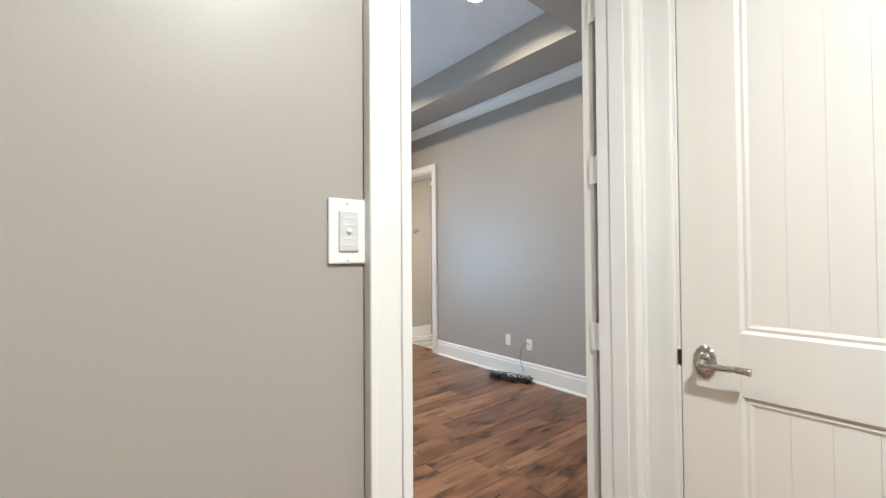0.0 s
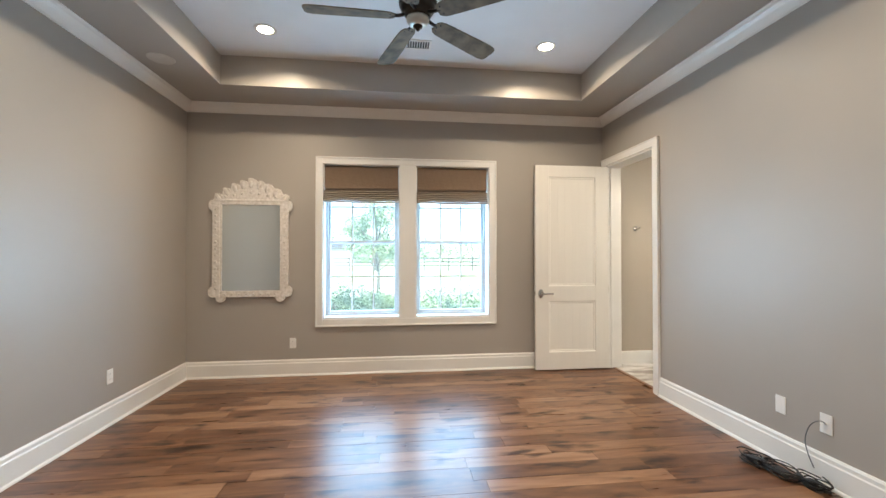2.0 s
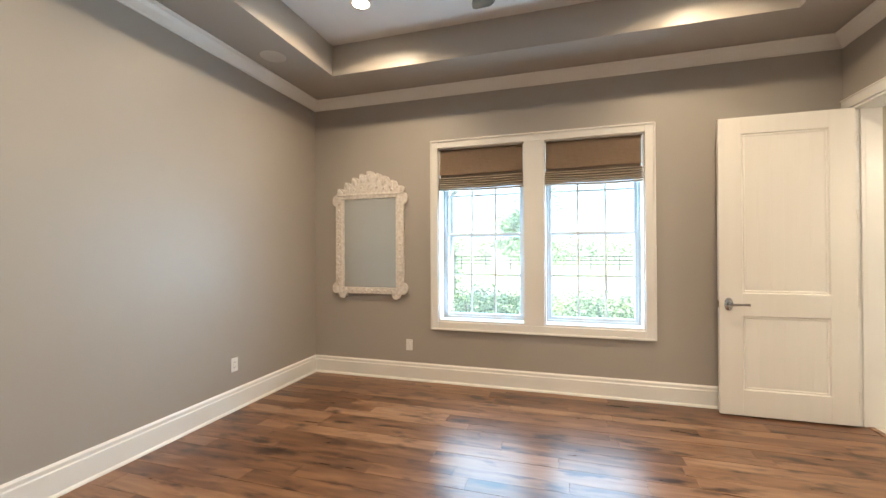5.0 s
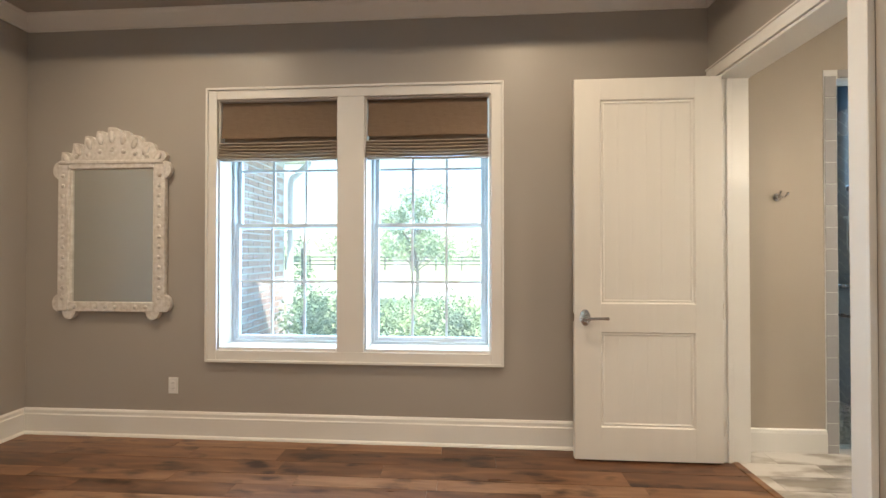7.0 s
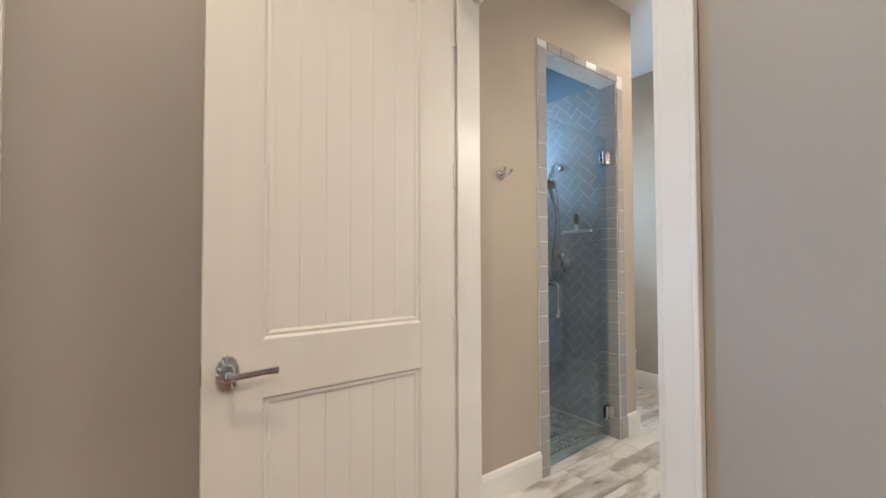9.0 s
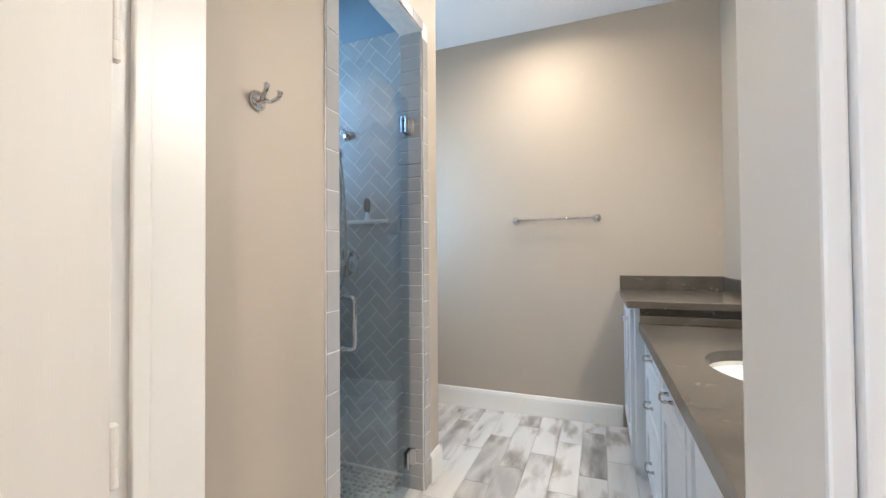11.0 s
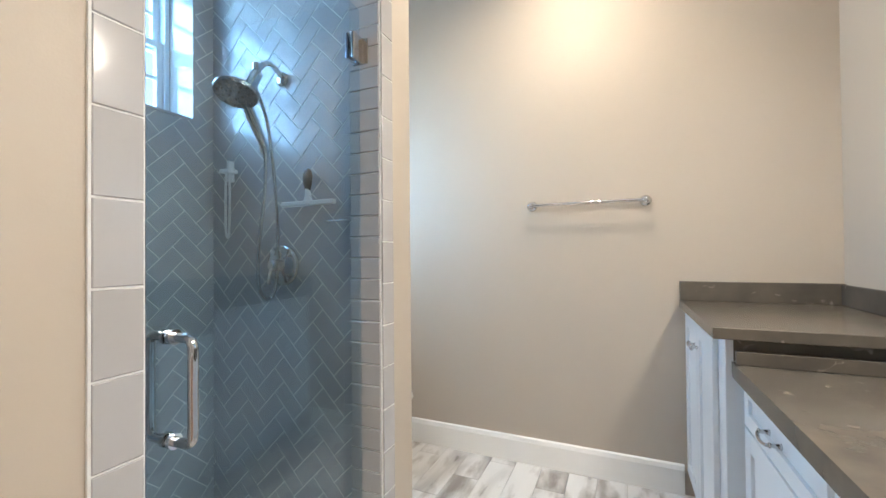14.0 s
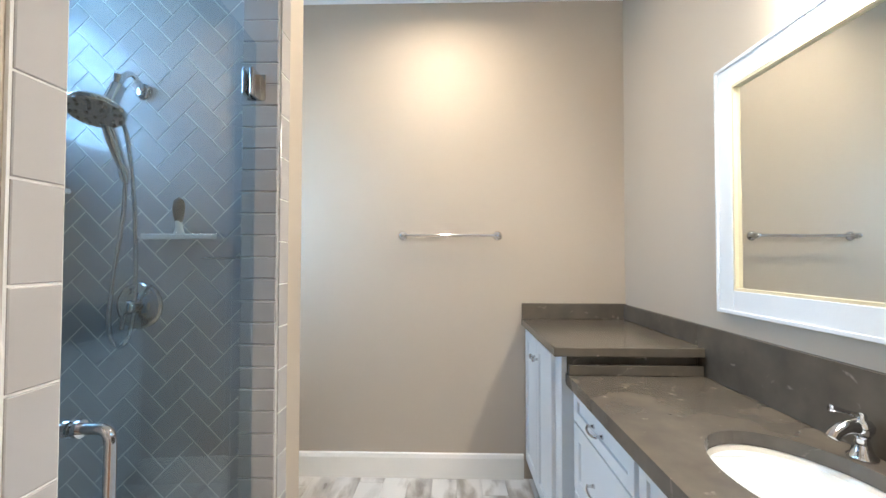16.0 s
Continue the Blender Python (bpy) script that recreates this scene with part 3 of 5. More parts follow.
bath_door = panel_door("door_1", "open white two-panel door beside the bathroom doorway", 0.915, 2.435)
bath_door.matrix_world = pose(2.505, 5.131, 0.014)
lever_handle(bath_door, 0.066, 0.903, 0, 1, 1)
lever_handle(bath_door, 0.066, 0.903, 0.040, -1, 1)
part("latch_plate", boxes((-0.0015, 0.001, 0.008, 0.032, 0.875, 0.93)), NICKEL, bath_door, "metal latch plate")
for hz in (0.22, 0.95, 1.6, 2.2):
    hinge(bath_door, 0.920, 0.004, hz)

# entry leaf folded back against the wall behind it
entry = panel_door("door_2", "open white two-panel entry door folded back on its hinges", 0.87, 2.435, 0.045)
entry.matrix_world = pose(1.452, 0.766, 0.014)
for hz in (0.24, 0.99, 1.61, 2.22):
    hinge(entry, -0.016, -0.022, hz)
    part("hinge_leaf", boxes((-0.0125, -0.0095, -0.022, -0.001, hz - 0.052, hz + 0.05), (-0.0125, -0.0005, -0.001, 0.012, hz - 0.052, hz + 0.05)), DOORWHITE, entry)

closet = panel_door("door_3", "closed white two-panel hallway door", 0.90, 2.44, rail=(0.862, 1.052))
closet.matrix_world = pose(1.522, 0.500, 0.012, 0, 0, -90)
lever_handle(closet, 0.070, 0.948, 0, 1, 1, NICKEL)
part("strike", boxes((-0.011, -0.001, -0.002, 0.012, 0.925, 0.975)), DARK, closet, "black latch strike")


def door_frame(name, label, rows):
    d = thing(name, label, "trim", kind="structure")
    for nm, row in rows:
        part(nm, boxes(row, bevel=0.003), TRIM, d)
    return d


door_frame("doorway_1", "white casing and jamb of the bathroom doorway", (
    ("casing", (3.412, 3.435, 4.188, 4.2705, 0, 2.55)), ("casing", (3.412, 3.435, 5.198, 5.285, 0, 2.55)), ("casing", (3.411, 3.4345, 4.268, 5.198, 2.468, 2.55)),
    ("back_band", (3.404, 3.413, 4.186, 4.20, 0, 2.553)), ("back_band", (3.404, 3.413, 4.20, 5.285, 2.54, 2.553)),
    ("jamb", (3.42, 3.612, DY0 - 0.004, DY0 + 0.014, 0, DZ)), ("jamb", (3.42, 3.612, DY1 - 0.014, DY1 + 0.004, 0, DZ)), ("head_jamb", (3.42, 3.612, DY0 + 0.014, DY1 - 0.014, DZ - 0.016, DZ + 0.002)),
    ("door_stop", (3.47, 3.50, DY1 - 0.026, DY1 - 0.014, 0, DZ - 0.016)),
    ("casing", (3.601, 3.62, 4.20, 4.268, 0, 2.55)), ("casing", (3.601, 3.62, 5.198, 5.29, 0, 2.55)), ("casing", (3.602, 3.6195, 4.268, 5.198, 2.468, 2.55))))
strike = thing("strike_plate", "small metal strike plate on the bathroom door jamb", "strike plate", m=pose(3.445, DY0 + 0.015, 0.915))
part("plate", boxes((-0.014, 0.014, 0, 0.002, -0.03, 0.03), bevel=0.0008), NICKEL, strike)
setting(link("threshold", boxes((3.49, 3.535, DY0 + 0.015, DY1 - 0.015, -0.02, 0.006), bevel=0.004), WOODFLOOR), "brown wooden threshold strip", "trim")
door_frame("doorway_2", "white casing and jamb of the entry doorway", (
    ("casing", (0.414, 0.474, 0.603, 0.623, 0, 2.55)), ("casing_edge", (0.404, 0.418, 0.597, 0.6225, 0, 2.56)), ("jamb", (0.474, 0.497, 0.60, 0.752, 0, 2.46)),
    ("casing", (0.39, 0.474, 0.736, 0.752, 0, 2.55)),
    ("jamb", (1.419, 1.437, 0.605, 0.737, 0, 2.46)), ("door_stop", (1.411, 1.420, 0.63, 0.685, 0, 2.45)), ("casing", (1.420, 1.499, 0.602, 0.6225, 0, 2.55)), ("casing_edge", (1.47, 1.499, 0.596, 0.604, 0, 2.55)), ("head_jamb", (0.497, 1.419, 0.60, 0.75, 2.446, 2.462)),
    ("casing", (1.453, 1.533, 0.736, 0.752, 0, 2.55)), ("casing", (0.474, 1.420, 0.602, 0.6235, 2.464, 2.55))))
door_frame("doorway_3", "white casing of the hallway door", (
    ("casing", (1.50, 1.52, 0.512, 0.601, 0, 2.55)), ("casing", (1.50, 1.52, -0.51, -0.415, 0, 2.55)), ("casing", (1.50, 1.52, -0.415, 0.512, 2.46, 2.55)), ("jamb", (1.522, 1.64, 0.503, 0.518, 0, 2.455))))


# ---- switch plates and outlets ----
def wall_plate(name, label, cat, m, inner, w=0.072, h=0.117, material=PLATE):
    """Local: x across, z up, y out of the wall is negative."""
    p = thing(name, label, cat, "wall plates", m)
    part("plate", boxes((-w / 2, w / 2, -0.006, 0, -h / 2, h / 2), bevel=0.0025), material, p)
    if inner == "outlet":
        part("receptacle", boxes((-0.017, 0.017, -0.008, -0.005, -0.034, 0.034), bevel=0.002), material, p)
        for dz in (-0.02, 0.02):
            for dx in (-0.006, 0.006):
                part("slot", boxes((dx - 0.001, dx + 0.001, -0.0084, -0.0079, dz - 0.004, dz + 0.005)), DARK, p)
    if inner == "jack":
        part("jack", lathe([(0, -0.012), (0.005, -0.012), (0.006, -0.005), (0, -0.005)], 12, "y"), NICKEL, p)
    if inner == "dimmer":
        part("paddle", boxes((-0.019, 0.019, -0.009, -0.005, -0.036, 0.036), bevel=0.002), GREYPLATE, p, "pale grey dimmer paddle")
        part("button", moved(lathe([(0, -0.0125), (0.004, -0.012), (0.0055, -0.008), (0, -0.008)], 16, "y"), 0, 0, 0), material, p, smooth=True)
        for dz in (-0.024, -0.012, 0.012, 0.024):
            part("button_line", boxes((-0.013, 0.013, -0.0096, -0.0088, dz - 0.0008, dz + 0.0008)), PLATE, p)
        for dz in (-0.05, 0.05):
            part("screw", moved(lathe([(0, -0.008), (0.003, -0.0075), (0.0035, -0.006), (0, -0.006)], 10, "y"), 0, 0, dz), material, p)
    return p


wall_plate("light_switch", "white rocker dimmer switch plate on the hallway wall", "switch", pose(0.372, 0.624, 1.350), "dimmer", 0.074, 0.115)
wall_plate("power_outlet", "white wall outlet above the baseboard", "outlet", pose(-0.31, 5.30, 0.37), "outlet")
wall_plate("power_outlet", "white wall outlet above the baseboard", "outlet", pose(-1.465, 4.105, 0.39, 0, 0, 90), "outlet")
wall_plate("blank_wall_plate", "blank white wall plate above the baseboard", "wall plate", pose(3.436, 2.948, 0.380, 0, 0, -90), "none")
wall_plate("cable_wall_plate", "white wall plate with a grey cable plugged in", "wall plate", pose(3.436, 2.658, 0.370, 0, 0, -90), "jack")
cable = thing("coaxial_cable", "thin grey cable hanging from the wall plate", "cable", m=pose(3.424, 2.658, 0.375))
part("cable", tube([(0, 0, 0), (-0.03, 0.01, 0.012), (-0.045, 0.05, -0.03), (-0.04, 0.085, -0.13), (-0.03, 0.075, -0.22), (-0.02, 0.05, -0.29)], 0.0032, 8), GREYCABLE, cable, smooth=True)

# tangle of black cables and adapters
tangle = thing("cable_tangle", "tangle of black power cables on the wooden floor", "cables", m=pose(3.30, 2.80, 0.002))
rng = random.Random(5)
for cx, cy, r in ((-0.06, 0.15, 0.10), (-0.02, 0.0, 0.11), (0.04, -0.15, 0.09)):
    for loop in range(5):
        ph, rr = rng.uniform(0, 6.28), r * rng.uniform(0.7, 1.1)
        pts = [(cx + 0.6 * rr * math.cos(ph + a * 0.7) + rng.uniform(-.008, .008), cy + rr * math.sin(ph + a * 0.7) + rng.uniform(-.008, .008), 0.007 + 0.011 * loop + 0.007 * math.sin(a * 1.9 + loop)) for a in range(10)]
        part("cable_loop", tube(pts, 0.0042, 7), BLACK, tangle, smooth=True)
    part("adapter", boxes((cx - 0.025, cx + 0.025, cy - 0.045, cy + 0.045, 0.002, 0.034), bevel=0.006), BLACK, tangle)
for k in range(4):
    pts = [(-0.06 + 0.03 * k, 0.2, 0.01), (-0.09 + 0.04 * k, 0.08, 0.012), (-0.02 - 0.02 * k, -0.03, 0.03), (0.0 + 0.02 * k, -0.13, 0.012), (0.06, -0.22, 0.01)]
    part("cable_run", tube(pts, 0.004, 7), BLACK, tangle, smooth=True)


# ---- carved wall mirror ----
def carved_mirror():
    m = thing("wall_mirror", "whitewashed carved wooden wall mirror with a scalloped crest", "mirror", m=pose(-0.765, 5.296, 0))
    W, z0, z1, top = 0.41, 0.905, 1.99, 2.245
    gx, gz0, gz1 = 0.328, 0.975, 1.944
    for row in ((-W, -gx, -0.038, 0, z0, z1), (gx, W, -0.038, 0, z0, z1), (-gx, gx, -0.038, 0, z0, gz0), (-gx, gx, -0.038, 0, gz1, z1)):
        part("frame_board", boxes(row, bevel=0.006), CARVED, m)
    for row in ((-gx - 0.004, -gx + 0.014, -0.03, -0.004, gz0, gz1), (gx - 0.014, gx + 0.004, -0.03, -0.004, gz0, gz1)):
        part("inner_bead", boxes(row, bevel=0.004), CARVED, m)
    part("mirror_glass", boxes((-gx + 0.002, gx - 0.002, -0.016, -0.012, gz0 + 0.002, gz1 - 0.002)), MIRROR, m)
    # scalloped crest
    out = [(-W + 0.02, z1)]
    lobes = 9
    for i in range(lobes):
        c = -W + 0.045 + (2 * W - 0.09) * i / (lobes - 1)
        base = z1 + 0.04 + 0.165 * (1 - (abs(i - 4) / 4) ** 1.7)
        r = 0.056 if i != 4 else 0.070
        for k in range(9):
            a = math.pi - math.pi * k / 8
            x, z = c + r * math.cos(a), base + r * 0.75 * math.sin(a)
            if not out or x > out[-1][0] + 0.003:
                out.append((x, z))
    out.append((W - 0.02, z1))
    part("crest", extrude_outline(out, -0.034, -0.002), CARVED, m)
    # low carved relief: petals fanning over the crest, with small bosses below
    for i in range(lobes):
        c = -W + 0.06 + (2 * W - 0.12) * i / (lobes - 1)
        base = z1 + 0.03 + 0.155 * (1 - (abs(i - 4) / 4) ** 1.7)
        petal = part("petal", lathe([(0, -0.043), (0.010, -0.0425), (0.022, -0.039), (0.030, -0.034), (0, -0.034)], 14, "y"), CARVED, m, smooth=True)
        petal.matrix_local = pose(c, 0, base) @ pose(0, 0, 0, 0, 9 * (i - 4), 0) @ Matrix.Diagonal((0.8, 1, 1.5, 1))
    for i in range(7):
        c = -0.27 + 0.09 * i
        part("boss", moved(lathe([(0, -0.041), (0.012, -0.039), (0.018, -0.034), (0, -0.034)], 12, "y"), c, 0, z1 + 0.045 + 0.05 * (1 - abs(i - 3) / 3)), CARVED, m, smooth=True)
    for k in range(13):
        for sx in (-1, 1):
            part("bead", moved(lathe([(0, -0.043), (0.010, -0.0415), (0.016, -0.038), (0, -0.0375)], 10, "y"), sx * 0.369, 0, z0 + 0.10 + 0.074 * k), CARVED, m, smooth=True)
    for k in range(8):
        part("bead", moved(lathe([(0, -0.043), (0.010, -0.0415), (0.016, -0.038), (0, -0.0375)], 10, "y"), -0.27 + 0.077 * k, 0, z0 + 0.035), CARVED, m, smooth=True)
    part("crest_rail", boxes((-W + 0.01, W - 0.01, -0.045, -0.004, z1 - 0.012, z1 + 0.014), bevel=0.006), CARVED, m)
    for sx in (-1, 1):
        for zz in (z1 - 0.055, z0 + 0.06):
            ear = [(sx * (W - 0.006) + sx * 0.048 * math.cos(a), zz + 0.062 * math.sin(a)) for a in [math.pi * (k / 12) - math.pi / 2 for k in range(13)]]
            part("ear", extrude_outline(ear, -0.034, -0.004), CARVED, m)
        foot = [(sx * 0.32 + 0.052 * math.cos(a), z0 + 0.006 - 0.062 * math.sin(a)) for a in [math.pi * k / 12 for k in range(13)]]
        part("foot", extrude_outline(foot, -0.036, -0.004), CARVED, m)


carved_mirror()


# ---- ceiling fixtures ----
def downlight(x, y, z, label="lit recessed ceiling downlight with a white ring"):
    d = thing("recessed_downlight", label, "ceiling light", "recessed lights", pose(x, y, z))
    part("trim_ring", lathe([(0.066, -0.002), (0.092, -0.003), (0.095, 0.001), (0.066, 0.001), (0.066, -0.002)], 36, cap=False), TRIM, d, smooth=True)
    part("lens", lathe([(0, -0.001), (0.066, -0.001), (0.066, 0.001), (0, 0.001)], 32), LAMPGLOW, d, "glowing lens")
    return d


for lx in (-0.288, 2.282):
    for ly in (4.2, 2.24):
        downlight(lx, ly, TZ - 0.001)
downlight(5.66, 4.82, 3.069)
# unseen fixture, added to go with the hallway fill lamp
downlight(0.4, -0.7, 2.939)

vent = thing("ceiling_vent", "white metal air vent in the tray ceiling", "vent", m=pose(1.06, 4.30, TZ))
part("frame", boxes((-0.13, 0.13, -0.085, -0.065, -0.008, 0), (-0.13, 0.13, 0.065, 0.085, -0.008, 0), (-0.13, -0.11, -0.065, 0.065, -0.008, 0), (0.11, 0.13, -0.065, 0.065, -0.008, 0)), TRIM, vent)
part("backing", boxes((-0.11, 0.11, -0.065, 0.065, -0.002, -0.0005)), DARK, vent)
for k in range(9):
    sl = part("slat", boxes((-0.004, 0.004, -0.065, 0.065, -0.009, -0.007)), TRIM, vent)
    sl.matrix_local = pose(-0.095 + 0.0238 * k, 0, 0.001, 0, 25, 0)
spk = thing("ceiling_speaker", "round flush ceiling speaker painted greige", "speaker", m=pose(-1.155, 4.222, WALLZ))
part("grille", lathe([(0, -0.006), (0.095, -0.006), (0.103, -0.005), (0.108, -0.001), (0, -0.001)], 40), mat("speaker_grille", (0.60, 0.57, 0.52), 0.6, bump=0.7, bscale=400), spk)
smoke = thing("ceiling_vent", "small white bathroom ceiling vent", "vent", m=pose(5.95, 6.0, 3.07))
part("grille", boxes((-0.13, 0.13, -0.13, 0.13, -0.012, -0.001), bevel=0.004), TRIM, smoke)


def ceiling_fan():
    f = thing("ceiling_fan", "bronze ceiling fan with five weathered wood blades", "ceiling fan", m=pose(1.006, 3.22, TZ))
    part("canopy", lathe([(0, -0.001), (0.075, -0.001), (0.072, -0.02), (0.05, -0.055), (0.02, -0.07), (0, -0.07)], 30), FANMETAL, f, smooth=True)
    part("downrod", lathe([(0, -0.06), (0.013, -0.06), (0.013, -0.20), (0, -0.20)], 16), FANMETAL, f, smooth=True)
    part("motor_housing", lathe([(0, -0.18), (0.045, -0.185), (0.07, -0.20), (0.115, -0.225), (0.128, -0.25), (0.122, -0.262), (0.130, -0.27), (0.128, -0.30), (0.118, -0.308), (0.122, -0.318), (0.105, -0.345), (0.09, -0.352), (0.094, -0.362), (0.075, -0.385), (0, -0.388)], 40), FANMETAL, f, smooth=True)
    cap = part("switch_cap", lathe([(0, -0.385), (0.076, -0.385), (0.078, -0.40), (0.066, -0.425), (0.04, -0.438), (0, -0.44)], 36), FANGLASS, f, "pale metal cap", smooth=True)
    part("finial", lathe([(0, -0.436), (0.034, -0.437), (0.03, -0.449), (0.014, -0.455), (0.012, -0.468), (0, -0.474)], 24), FANMETAL, f, smooth=True)
    for k in range(5):
        a = 37 + 72 * k
        arm = part("blade_iron", tube([(0.09, 0, 0), (0.14, 0, -0.012), (0.19, 0, -0.004), (0.25, 0, 0)], 0.012, 8), FANMETAL, f, smooth=True)
        arm.matrix_local = pose(0, 0, -0.363, 0, 0, a) @ pose(0, 0, 0, -12)
        out = []
        for s, wd in ((0.155, 0.034), (0.175, 0.052), (0.21, 0.062), (0.30, 0.066), (0.60, 0.077), (0.70, 0.078), (0.735, 0.068), (0.75, 0.045)):
            out.append((s, wd))
        outline = out + [(s, -wd) for s, wd in reversed(out)]
        bm = bmesh.new()
        lo, hi = [bm.verts.new((x, y, -0.004)) for x, y in outline], [bm.verts.new((x, y, 0.004)) for x, y in outline]
        bm.faces.new(lo[::-1]), bm.faces.new(hi)
        for i in range(len(lo)):
            j = (i + 1) % len(lo)
            bm.faces.new((lo[i], lo[j], hi[j], hi[i]))
        bl = part("blade", bm, FANWOOD, f)
        bl.matrix_local = pose(0, 0, -0.378, 0, 0, a) @ pose(0, 0, 0, -13)
        for sy in (-0.03, 0.0, 0.03):
            sc = part("screw", moved(lathe([(0, -0.009), (0.005, -0.008), (0.006, -0.004), (0, -0.004)], 10), 0.185 if sy else 0.17, sy, 0), FANMETAL, bl)
    return f


ceiling_fan()


# ---- shower ----
shower_front = bpy.data.objects["wall_shower_front"]


def tile_mesh(name, w, h, d, material, bevel=0.0025):
    bm = bmesh.new()
    o = [bm.verts.new((x, 0, z)) for x, z in ((-w / 2, -h / 2), (w / 2, -h / 2), (w / 2, h / 2), (-w / 2, h / 2))]
    i = [bm.verts.new((x, -d * 0.6, z)) for x, z in ((-w / 2, -h / 2), (w / 2, -h / 2), (w / 2, h / 2), (-w / 2, h / 2))]
    b = bevel
    f = [bm.verts.new((x, -d, z)) for x, z in ((-w / 2 + b, -h / 2 + b), (w / 2 - b, -h / 2 + b), (w / 2 - b, h / 2 - b), (-w / 2 + b, h / 2 - b))]
    for r0, r1 in ((o, i), (i, f)):
        for k in range(4):
            j = (k + 1) % 4
            bm.faces.new((r0[k], r0[j], r1[j], r1[k]))
    bm.faces.new(f)
    bmesh.ops.recalc_face_normals(bm, faces=bm.faces)
    me = bpy.data.meshes.new(name)
    bm.to_mesh(me)
    bm.free()
    me.materials.append(material)
    return me


def piece(name, me, parent, m):
    ob = new(name, me)
    ob.parent = parent
    ob.matrix_local = m
    return ob


surround = thing("shower_surround", "pale grey glazed tile border round the shower opening", "tile border", kind="structure")
part("grout_bed", boxes((4.200, 4.281, 5.339, 5.3445, 0, 2.555), (5.038, 5.111, 5.339, 5.3445, 0, 2.555), (4.281, 5.038, 5.339, 5.3445, 2.498, 2.555),
                        (4.2795, 4.283, 5.3445, 5.47, 0, 2.498), (5.036, 5.0395, 5.3445, 5.47, 0, 2.498), (4.283, 5.036, 5.3445, 5.47, 2.496, 2.4995)), GROUT, surround)
PITCH = 0.1447
big = tile_mesh("border_tile", 0.074, PITCH - 0.004, 0.0035, BORDERTILE, 0.0016)
mid = tile_mesh("border_tile", 0.071, PITCH - 0.004, 0.0035, BORDERTILE, 0.0016)
k = 0
while PITCH * k < 2.65:
    z = -0.090 + PITCH * (k + 0.5)
    if z < 2.56:
        piece("tile", big, surround, pose(4.2415, 5.3395, z))
        piece("tile", mid, surround, pose(5.0725, 5.3395, z - 0.05))
    k += 1
top = tile_mesh("top_tile", PITCH - 0.0035, 0.054, 0.008, BORDERTILE, 0.004)
for k in range(6):
    piece("tile", top, surround, pose(4.287 + 0.1255 * (k + 0.5), 5.3395, 2.527) @ Matrix.Diagonal((0.865, 1, 1, 1)))
rev = tile_mesh("reveal_tile", 0.122, 0.0705, 0.006, BORDERTILE, 0.003)
for k in range(34):
    z = 0.035 + 0.0737 * k
    if z < 2.47:
        piece("tile", rev, surround, pose(5.0365, 5.407, z, 0, 0, -90))
        piece("tile", rev, surround, pose(4.2825, 5.407, z, 0, 0, 90))
revt = tile_mesh("reveal_tile", 0.0705, 0.122, 0.006, BORDERTILE, 0.003)
for k in range(10):
    piece("tile", revt, surround, pose(4.327 + 0.0745 * k, 5.407, 2.4965, -90, 0, 0))

# herringbone tile on the valve wall and the window wall
TW, TL = 0.0745, 0.149
herr = tile_mesh("herringbone_tile", TL - 0.0040, TW - 0.0040, 0.0018, TILE, 0.0007)


def herringbone(width, height):
    """Centres and turns of a 45 degree herringbone over a width and height."""
    out = []
    c, s = math.cos(math.pi / 4), math.sin(math.pi / 4)
    for a in range(-80, 81):
        for b in range(-40, 41):
            for px, py, turn in ((1.0, 0.5, 0), (0.5, 2.0, 90)):
                px, py = (px + a + 4 * b) * TW, (py + a) * TW
                x, y = c * px - s * py, s * px + c * py
                if -width / 2 - 0.03 < x < width / 2 + 0.03 and -0.02 < y + height / 2 < height + 0.02:
                    out.append((x, y + height / 2, turn + 45))
    return sorted(set((round(x, 4), round(z, 4), t) for x, z, t in out), key=lambda q: abs(q[1] - 1.5))


def cut_tile(target, turn, x, z, spans, place):
    """Adds to target the pieces of one tile that lie in the spans (x0, x1, z0, z1) of the wall."""
    for x0, x1, z0, z1 in spans:
        if x + 0.09 < x0 or x - 0.09 > x1 or z + 0.09 < z0 or z - 0.09 > z1:
            continue
        bm = bmesh.new()
        bm.from_mesh(herr)
        bmesh.ops.transform(bm, matrix=pose(x, 0, z) @ pose(0, 0, 0, 0, turn, 0), verts=bm.verts)
        for co, no in (((x0, 0, 0), (-1, 0, 0)), ((x1, 0, 0), (1, 0, 0)), ((0, 0, z0), (0, 0, -1)), ((0, 0, z1), (0, 0, 1))):
            bmesh.ops.bisect_plane(bm, geom=bm.verts[:] + bm.edges[:] + bm.faces[:], plane_co=co, plane_no=no, clear_outer=True)
        if bm.faces:
            bmesh.ops.transform(bm, matrix=place, verts=bm.verts)
            me = bpy.data.meshes.new("cut")
            bm.to_mesh(me)
            target.from_mesh(me)
            bpy.data.meshes.remove(me)
        bm.free()


def tiled(wall, width, place, spans, most):
    """Whole tiles as pieces of the wall, the cut ones along its edges joined."""
    rest, whole = bmesh.new(), 0
    for x, z, t in herringbone(width + 0.14, 2.75):
        z -= 0.07
        inside = any(x0 + 0.08 < x < x1 - 0.08 and z0 + 0.08 < z < z1 - 0.08 for x0, x1, z0, z1 in spans)
        if inside and whole < most:
            piece("tile", herr, wall, place @ pose(x, 0, z) @ pose(0, 0, 0, 0, t, 0))
            whole += 1
        else:
            cut_tile(rest, t, x, z, spans, place)
    lower = link("cut_tiles", rest, TILE, wall)
    lower["kind"] = "stuff"


